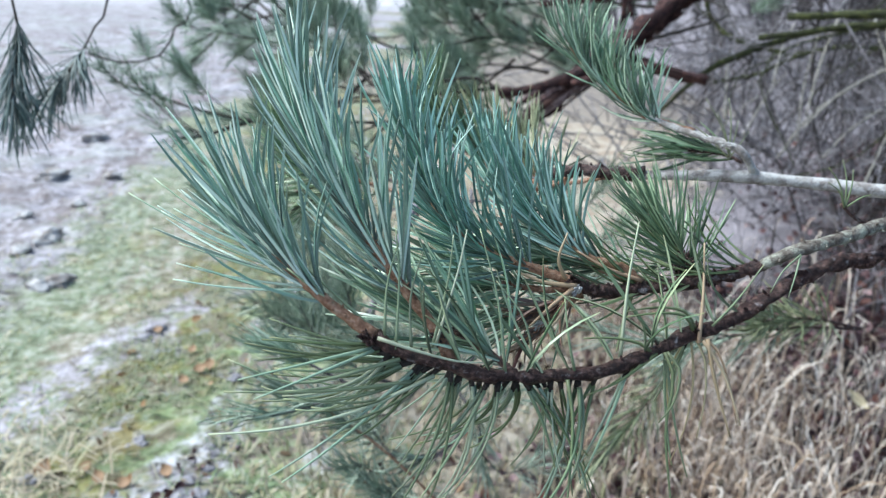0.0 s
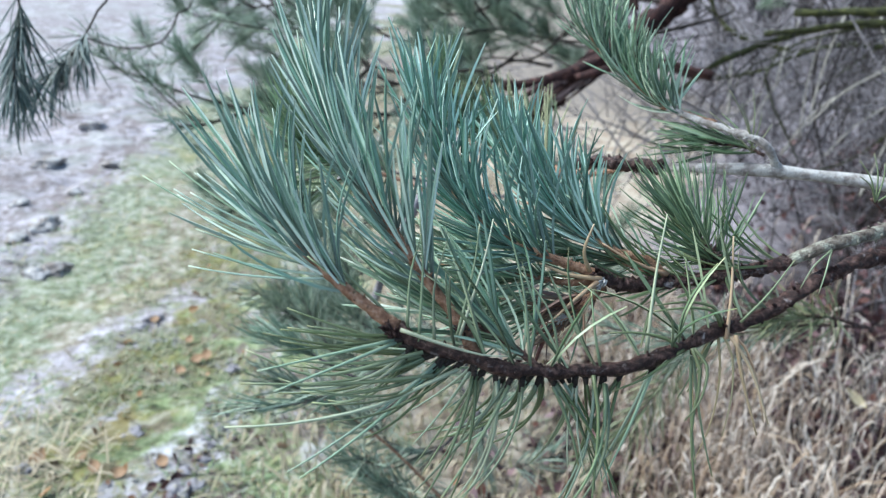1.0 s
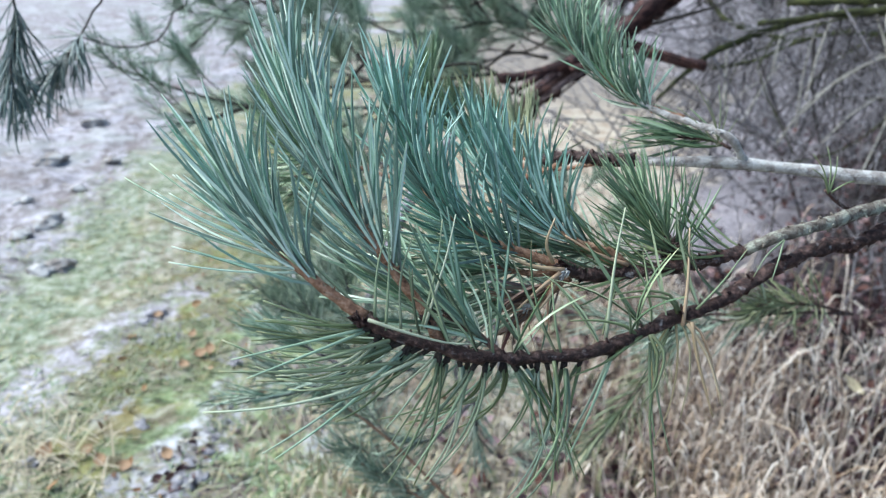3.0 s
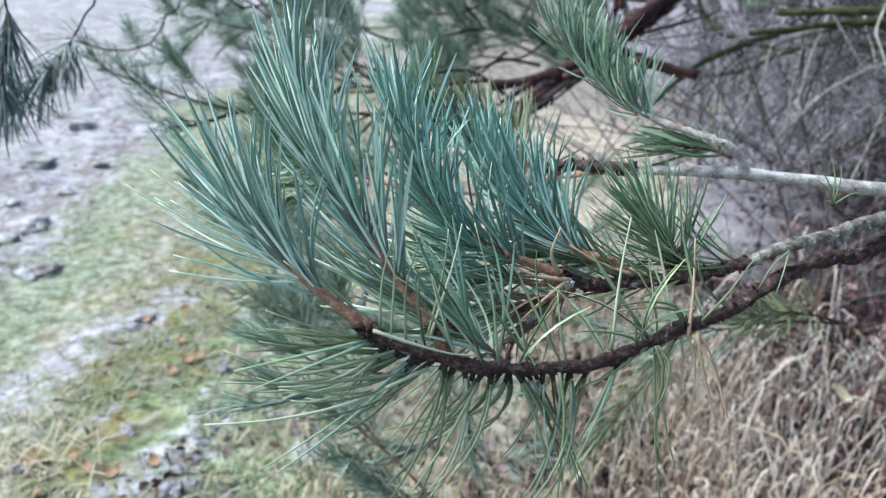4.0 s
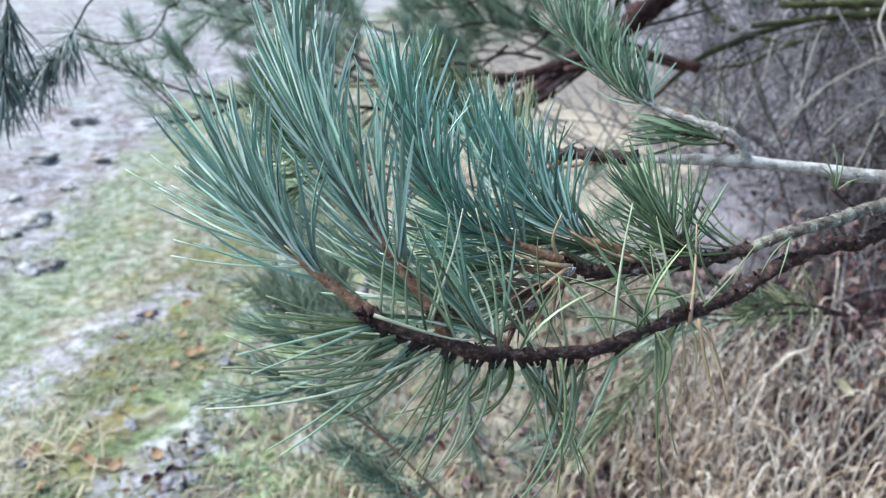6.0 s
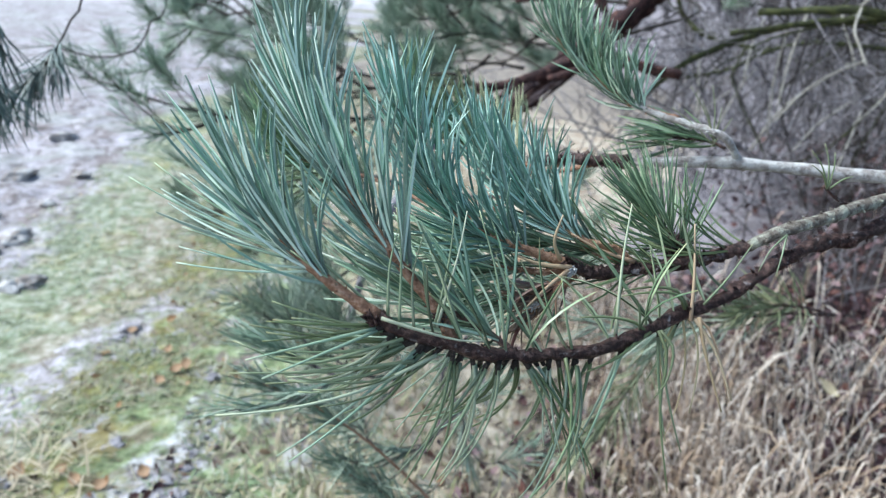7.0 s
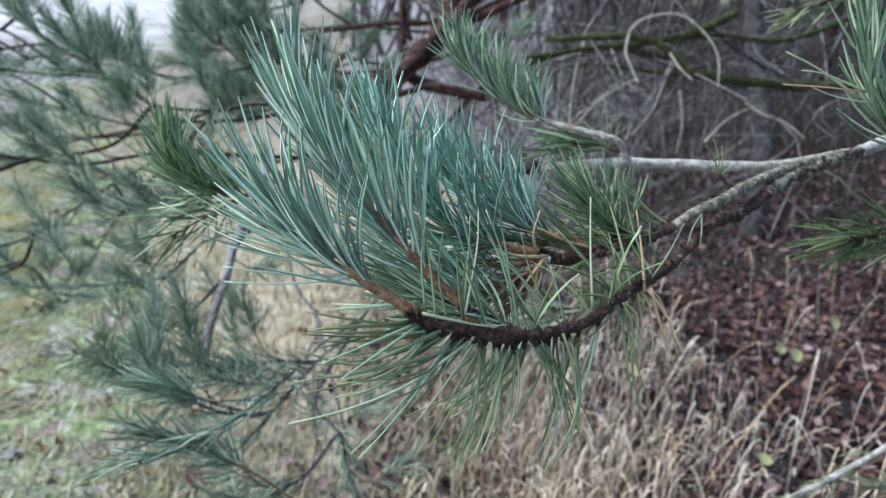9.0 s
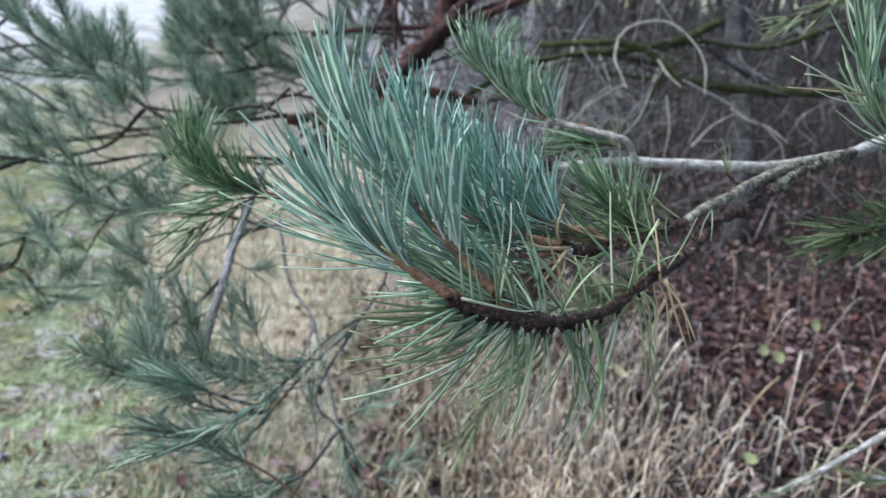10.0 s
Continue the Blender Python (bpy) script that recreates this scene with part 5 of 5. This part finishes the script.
for q in range(130):
    line = mossy_lines[q % 6]
    p = line[r.randrange(6, 39)]
    d = Vector((r.gauss(0, 0.8), r.gauss(0.35, 0.5), r.gauss(-0.45, 0.6))).normalized() * r.uniform(0.18, 0.6)
    o = Vector((r.gauss(0, 0.07), r.gauss(0, 0.05), r.gauss(0, 0.07)))
    pts = [p, p + d * 0.35 + o, p + d * 0.7 + o * 1.4, p + d + Vector((0, 0, r.uniform(-0.08, 0.03)))]
    w = r.uniform(0.0012, 0.0032)
    ob, tw = stem("twig", pts, w, w * 0.5, (BARK_TWIG, BARK_DARK, BARK_MOSS, BARK_GREY, BARK_GREY, BARK_TWIG)[r.randrange(6)], shrub, "", 12, 0.3, 60, 0)
    for k in range(3):
        a = tw[r.randrange(3, 11)]
        e = (d.normalized() + Vector((r.gauss(0, 0.8), r.gauss(0, 0.8), r.gauss(0, 0.8)))).normalized() * r.uniform(0.06, 0.2)
        tube_into(v, f, [a, a + e * 0.5 + o * 0.2, a + e], w * 0.5, w * 0.25, 4)
part("twig_end", mesh_of("twig_end", v, f), BARK_GREY, shrub, "fine grey twig ends", "stuff")

# tree trunks beyond the shrub
for k, (pts, a) in enumerate((([(2.95, 4.273, 0.422), (2.939, 4.44, 0.891), (2.915, 4.575, 1.259), (2.881, 4.935, 2.263)], 0.075), ([(5.415, 5.177, 0.051), (5.399, 5.534, 1.056), (5.358, 6.158, 2.804)], 0.1))):
    root = thing("tree", pts[0], "bare grey-barked tree at the wood's edge", "tree", "trees of the wood")
    low = Vector(pts[0])
    stem("trunk", [(low.x, low.y, -0.05)] + pts, a, a * 0.75, BARK_TREE, root, "", 40, 0.3, 12, 0)
    for z, w, h in ((1.0, -1, 0.5), (1.25, 1, 0.3), (1.5, -1, 0.2), (1.9, 1, 0.5)):
        p = Vector((low.x, low.y, z))
        stem("branch", [p, p + Vector((0.35 * w, -0.15, 0.12)), p + Vector((0.75 * w, -0.3, 0.1 + h * 0.4))], a * 0.25, a * 0.08, BARK_TREE, root, "", 20, 0.3, 20, 0)

# ---- thicket of bare twigs ----


def thicket(name, label, count, area, height, mat, seed, thin=0.003, lean=0.5, arch=0.5):
    r = random.Random(seed)
    v, f = [], []
    for _ in range(count):
        x, y = area(r)
        h = height(r)
        d = Vector((r.gauss(0, lean), r.gauss(0, lean), 1)).normalized()
        side = Vector((r.gauss(0, 1), r.gauss(0, 1), 0)) * arch
        p0 = Vector((x, y, ground_height(x, y) - 0.01))
        p1 = p0 + d * h * 0.5
        p2 = p1 + (d + side * 0.5).normalized() * h * 0.35
        p3 = p2 + (d * 0.4 + side + Vector((0, 0, -0.2))).normalized() * h * 0.3
        line = spline([p0, p1, p2, p3], 10)
        w = thin * r.uniform(0.6, 1.6)
        tube_into(v, f, line, w, w * 0.45, 4)
        for q in range(3):
            i = r.randrange(2, 9)
            s = (d + Vector((r.gauss(0, 0.9), r.gauss(0, 0.9), r.gauss(0, 0.6)))).normalized()
            a = line[i]
            tube_into(v, f, [a, a + s * h * 0.12, a + s * h * 0.22 + Vector((0, 0, -0.02))], w * 0.55, w * 0.25, 4)
    ob = part(name, mesh_of(name, v, f), mat)
    return tagged(ob, label, "thicket", "", "stuff")


def thicket_area(y0, y1, v0, v1):
    def pick(r):
        y = r.uniform(y0, y1)
        return r.uniform(v0, v1) + r.gauss(0, 0.35) + 0.25 * (y - 3), y
    return pick


thicket("thicket", "dense bare dark twigs of undergrowth", 290, thicket_area(3.4, 8.0, 1.1, 5.0), lambda r: r.uniform(0.4, 1.7), BARK_DARK, 71, 0.0045)
thicket("thicket", "dense bare dark twigs of undergrowth", 280, thicket_area(6.0, 16, 1.3, 11.0), lambda r: r.uniform(0.5, 2.6), BARK_TWIG, 72, 0.010, 0.8)
thicket("thicket", "grey bare twigs of the undergrowth", 190, thicket_area(5.0, 12, -0.2, 2.4), lambda r: r.uniform(0.5, 2.2), BARK_GREY, 78, 0.007, 1.0)
thicket("thicket", "grey bare saplings of the wood behind", 200, thicket_area(5.5, 18, 0.4, 12.0), lambda r: r.uniform(0.6, 2.4), BARK_TWIG, 74, 0.008, 0.5)
thicket("thicket", "pale grey brush of thin bare twigs", 170, thicket_area(4.4, 9.5, 0.2, 1.6), lambda r: r.uniform(0.4, 1.5), BARK_GREY, 76, 0.005, 1.0)
thicket("thicket", "bare saplings at the far side of the wood", 760, thicket_area(14, 60, -4.0, 45.0), lambda r: r.uniform(3, 9), BARK_TWIG, 75, 0.06, 0.25)
thicket("thicket", "thin grey bramble stems over leaf litter", 110, thicket_area(2.6, 5.0, 0.9, 3.4), lambda r: r.uniform(0.3, 1.0), BARK_GREY, 73, 0.0022, 0.7)

# ---- grass, litter, clods ----


def blades(name, label, count, area, length, width, mat, seed, droop=0.5, spread=0.5, low=0.0, hook=False):
    """Grass: narrow blades that rise and bend over towards their tips, scattered over an area."""
    r = random.Random(seed)
    v, f = [], []
    for _ in range(count):
        x, y = area(r)
        h = length(r)
        a = r.uniform(0, 6.283)
        o = Vector((math.cos(a), math.sin(a), 0))
        s = Vector((-o.y, o.x, 0)) * width * r.uniform(0.5, 1.5)
        lean = low + abs(r.gauss(0, spread))
        turn = droop * r.uniform(0.3, 1.6)
        p = Vector((x, y, ground_height(x, y) - 0.005))
        first = len(v)
        for i, (w, bent) in enumerate(((0.75, 0.0), (0.7, 0.0), (0.95, 0.4), (1.45, 1.5), (0.8, 2.4)) if hook else ((1.0, 0.0), (0.95, 0.1), (0.9, 0.45), (0.7, 1.2), (0.15, 2.0))):
            v += [p - s * w, p + s * w]
            k = lean + turn * bent
            p = p + (Vector((0, 0, 1)) * math.cos(k) + o * math.sin(k)) * h * ((0.4, 0.35, 0.14, 0.11, 0) if hook else (0.3, 0.3, 0.25, 0.15, 0))[i]
        for i in range(4):
            a0 = first + 2 * i
            f.append((a0, a0 + 1, a0 + 3, a0 + 2))
    return tagged(part(name, mesh_of(name, v, f), mat), label, "grass", "", "stuff")


def strip(u0, u1, y0, y1):
    def pick(r):
        y = y0 + (y1 - y0) * r.random() ** 1.5
        return r.uniform(u0, u1) - 0.22 * (y - 2) + r.gauss(0, 0.06), y
    return pick


def patchy(pick, scale, level, z=0.0):
    def chosen(r):
        while True:
            x, y = pick(r)
            if noise.noise((x * scale, y * scale, z)) > level:
                return x, y
    return chosen


def right_area(r):
    """Dense under the near branch, thinning out over the leaf litter; it reaches further close by."""
    while True:
        y = 1.3 + 2.3 * r.random() ** 1.2
        x = 0.3 + 1.5 * r.random()
        edge = 1.36 - 0.3 * min(1.0, max(0.0, (y - 2.0) / 0.6)) + r.gauss(0, 0.14)
        if x < 0.62 + r.gauss(0, 0.12) - 0.1 * (y - 2.0) or y > 3.75 - 0.75 * x + r.gauss(0, 0.18) or x > edge:
            continue
        if x > 0.85 and r.random() < 0.4 + 0.55 * (x - 0.85) / 0.4:
            continue
        return x, y


blades("dry_grass", "tall pale dry grass bent over", 3000, right_area, lambda r: r.uniform(0.06, 0.2), 0.0022, GRASS_DRY, 81, 1.1, 0.75)
blades("dry_grass", "pale dry grass stalks with hooked tips", 1700, right_area, lambda r: r.uniform(0.10, 0.27), 0.0013, GRASS_STRAW, 87, 1.3, 0.3, 0.0, True)
blades("dry_grass", "long arching dry grass stalks", 170, lambda r: (r.uniform(0.5, 1.7), r.uniform(1.4, 3.1)), lambda r: r.uniform(0.28, 0.5), 0.0015, GRASS_STRAW, 88, 0.6, 0.45, 0.25, True)
blades("dry_grass", "dry grass stalks among leaf litter", 350, lambda r: (1.1 + 1.9 * r.random() ** 1.6, 1.4 + 2.4 * r.random() ** 1.4), lambda r: r.uniform(0.12, 0.4), 0.0014, GRASS_STRAW, 82, 0.95, 0.38, 0.0, True)
blades("dry_grass", "bleached hooked grass stalks over dark litter", 640, lambda r: (0.85 + 0.8 * r.random() ** 1.5, 1.75 + 1.1 * r.random()), lambda r: r.uniform(0.10, 0.26), 0.0013, GRASS_WHITE, 80, 1.35, 0.3, 0.0, True)
blades("dry_grass", "short pale dry grass under the pine", 9000, strip(-0.45, 0.9, 1.5, 9.0), lambda r: r.uniform(0.04, 0.11), 0.003, GRASS_PALE, 83, 0.6, 0.6)
blades("grass", "short green grass of the verge with frost", 9000, patchy(strip(-1.2, -0.5, 1.3, 6.5), 3, -0.2), lambda r: r.uniform(0.03, 0.075), 0.0026, GRASS_MOSS, 84, 0.15, 0.25, 1.05)
blades("grass", "thin green grass along the field edge", 6000, patchy(strip(-2.0, -1.2, 1.6, 7.0), 2.5, -0.15, 4), lambda r: r.uniform(0.02, 0.06), 0.0026, GRASS_GREEN, 85, 0.15, 0.25, 1.05)
blades("grass", "scattered grass among the verge litter", 7000, patchy(strip(-0.7, 0.1, 1.3, 5.0), 4, -0.05, 8), lambda r: r.uniform(0.025, 0.07), 0.0024, GRASS_GREEN, 86, 0.2, 0.3, 0.9)


def leaves(name, label, count, area, size, mat, seed, lift=0.01):
    """Fallen leaves: small curled pointed ovals lying at all angles."""
    r = random.Random(seed)
    v, f = [], []
    for _ in range(count):
        x, y = area(r)
        s = size * r.uniform(0.35, 1.4)
        m = Matrix.Translation((x, y, ground_height(x, y) + r.uniform(0.003, lift) + s * 0.1)) @ Euler((r.gauss(0, 0.75), r.gauss(0, 0.75), r.uniform(0, 6.28))).to_matrix().to_4x4()
        first = len(v)
        curl = r.uniform(-0.35, 0.5)
        for i, w in enumerate((0.03, 0.26, 0.34, 0.24, 0.02)):
            t = i / 4 - 0.5
            z = curl * t * t
            for k in (-1, 0, 1):
                v.append(m @ Vector((s * k * w, s * t, s * (z + (0.12 * abs(k) if 0 < i < 4 else 0)))))
        for i in range(4):
            for k in range(2):
                a = first + 3 * i + k
                f.append((a, a + 1, a + 4, a + 3))
    return tagged(part(name, mesh_of(name, v, f), mat), label, "leaves", "", "stuff")


leaves("leaf_litter", "dark brown fallen leaves", 13500, thicket_area(1.5, 3.5, 0.7, 4.4), 0.038, LEAF_BROWN, 91, 0.03)
leaves("leaf_litter", "dark brown fallen leaves", 8000, thicket_area(3.5, 7.0, 1.45, 4.6), 0.038, LEAF_BROWN, 94, 0.03)
leaves("leaf_litter", "brown leaves scattered on the verge", 210, patchy(strip(-1.1, -0.1, 1.3, 5.0), 3, -0.1, 2), 0.034, LEAF_WARM, 92)


def single_leaf(at, size, turn, tilt, mat, label, wide=1.0):
    v, f = [], []
    m = Matrix.Translation(at) @ Euler((tilt, 0.15, 0)).to_matrix().to_4x4() @ Matrix.Rotation(turn, 4, "Z")
    for i, w in enumerate((0.02, 0.26, 0.38, 0.42, 0.36, 0.2, 0.02)):
        t = i / 6 - 0.5
        for k in (-1, 0, 1):
            for h in (0.0, 0.012):
                v.append(m @ Vector((size * k * w * wide, size * t, size * (0.1 * abs(k) + 0.25 * t * t - h))))
    for i in range(6):
        for k in range(2):
            a = 6 * i + 2 * k
            f.append((a, a + 2, a + 8, a + 6))
            f.append((a + 1, a + 7, a + 9, a + 3))
    ob = part("leaf", mesh_of("leaf", v, f), mat)
    return tagged(ob, label, "leaf", "single fallen leaves")


single_leaf((1.22, 2.28, 0.2), 0.075, 0.9, 0.75, LEAF_YELLOW, "yellow fallen leaf caught in dry grass", 0.5)
single_leaf((1.99, 2.56, 0.1), 0.055, 0.4, 0.9, LEAF_GREEN, "yellow-green leaf on dark leaf litter")
single_leaf((2.01, 2.49, 0.1), 0.065, 2.0, 0.8, LEAF_GREEN, "yellow-green leaf on dark leaf litter")
single_leaf((2.38, 2.75, 0.1), 0.06, 2.8, 0.9, LEAF_GREEN, "yellow-green leaf on dark leaf litter")
single_leaf((1.44, 1.82, 0.14), 0.05, 1.2, 0.5, LEAF_GREEN, "green leaf among dry grass")


for k, (p, s) in enumerate((((-1.08, 1.73, 0.02), 0.06), ((-0.91, 1.73, 0.02), 0.045), ((-0.83, 1.72, 0.02), 0.045), ((-0.97, 1.76, 0.02), 0.04), ((-0.88, 2.35, 0.02), 0.05),
                            ((-0.92, 2.24, 0.02), 0.04), ((-0.9, 2.32, 0.02), 0.05), ((-0.99, 2.44, 0.02), 0.04), ((-0.74, 1.79, 0.02), 0.045), ((-1.19, 2.55, 0.02), 0.04))):
    single_leaf(p, s, 0.9 * k, 0.45, LEAF_WARM, "orange-brown fallen leaf on the verge", 0.9)


def clod(at, size, seed, mat=None, name="soil_clod", label="brown clod of ploughed soil on frosty field", group="clods on the field", category="clod"):
    r = random.Random(seed)
    bm = bmesh.new()
    bmesh.ops.create_icosphere(bm, subdivisions=3, radius=1)
    for w in bm.verts:
        q = w.co.copy()
        k = 0.85 + 0.7 * noise.noise(q * 1.2 + Vector((seed * 3.7, 0, 0))) + 0.4 * noise.noise(q * 3.1 + Vector((0, seed * 2.3, 0)))
        w.co = Vector((q.x * k, q.y * k * 0.75, q.z * k * 0.36 - 0.12)) * size
    bmesh.ops.rotate(bm, verts=bm.verts, matrix=Matrix.Rotation(r.uniform(0, 6.28), 3, "Z"))
    bmesh.ops.translate(bm, verts=bm.verts, vec=at)
    me = bpy.data.meshes.new(name)
    bm.to_mesh(me)
    bm.free()
    me.polygons.foreach_set("use_smooth", [True] * len(me.polygons))
    return tagged(part(name, me, mat or CLOD), label, category, group)


for k, (p, s) in enumerate((((-1.85, 2.88, 0.02), 0.09), ((-1.9, 2.83, 0.02), 0.07), ((-2.24, 3.35, 0.02), 0.10), ((-2.9, 4.32, 0.03), 0.11), ((-3.21, 5.25, 0.03), 0.12),
                            ((-2.55, 3.6, 0.02), 0.07), ((-2.24, 3.16, 0.02), 0.07), ((-2.54, 4.4, 0.02), 0.07), ((-2.4, 3.84, 0.02), 0.05))):
    clod(p, s, k + 1)
r = random.Random(17)
for k in range(130):
    y = 2.2 + 8 * r.random() ** 1.3
    x = -2.0 - 0.22 * (y - 2) - r.uniform(0.0, 4.5)
    clod((x, y, ground_height(x, y)), 0.016 + 0.05 * r.random() ** 2, 20 + k)

for k, (p, s) in enumerate((((-0.66, 1.66, 0.01), 0.035), ((-0.65, 1.71, 0.01), 0.04), ((-0.61, 1.73, 0.01), 0.032), ((-0.66, 1.78, 0.01), 0.026), ((-0.64, 1.83, 0.01), 0.03), ((-0.65, 1.9, 0.01), 0.026),
                            ((-0.66, 1.98, 0.01), 0.03), ((-0.68, 1.93, 0.01), 0.02), ((-0.67, 2.05, 0.01), 0.024), ((-0.63, 1.64, 0.01), 0.035), ((-0.76, 2.31, 0.01), 0.034), ((-1.1, 1.7, 0.01), 0.036),
                            ((-1.21, 2.58, 0.01), 0.04), ((-1.22, 2.5, 0.01), 0.035), ((-0.92, 1.87, 0.01), 0.025), ((-0.89, 1.91, 0.01), 0.03))):
    clod(p, s, 300 + k, STONE, "stone", "pale lilac-grey frosty stone in the verge grass", "stones in the verge", "stone")
leaves("leaf_litter", "dark wet leaves between pale stones", 18, lambda r: (r.gauss(-0.66, 0.045), r.gauss(1.78, 0.09)), 0.038, LEAF_BROWN, 95)
blades("dry_grass", "tan straw tuft at the verge", 240, lambda r: (r.gauss(-1.12, 0.13), r.gauss(1.72, 0.09)), lambda r: r.uniform(0.05, 0.14), 0.0022, GRASS_PALE, 96, 0.3, 0.3, 0.85)
blades("dry_grass", "tall pale dry grass bent over", 2600, lambda r: (abs(r.gauss(0.1, 0.75)), 1.45 - abs(r.gauss(0, 0.8))), lambda r: r.uniform(0.06, 0.22), 0.0021, GRASS_DRY, 97, 1.1, 0.75)
leaves("leaf_litter", "dark brown fallen leaves", 6000, lambda r: (0.2 + abs(r.gauss(1.2, 1.7)), 1.6 - abs(r.gauss(0, 1.8))), 0.046, LEAF_BROWN, 98)
blades("grass", "short green grass of the verge with frost", 2500, strip(-1.2, -0.4, 0.0, 1.35), lambda r: r.uniform(0.03, 0.07), 0.0026, GRASS_MOSS, 99, 0.15, 0.25, 1.05)
blades("grass", "thin green grass under the near branch", 2600, patchy(strip(0.0, 0.8, 1.3, 4.5), 3.5, -0.1, 6), lambda r: r.uniform(0.025, 0.07), 0.0022, GRASS_GREEN, 89, 0.2, 0.3, 0.8)
leaves("leaf_litter", "brown leaves under the near branch", 160, strip(0.0, 0.9, 1.3, 4.0), 0.036, LEAF_WARM, 90)
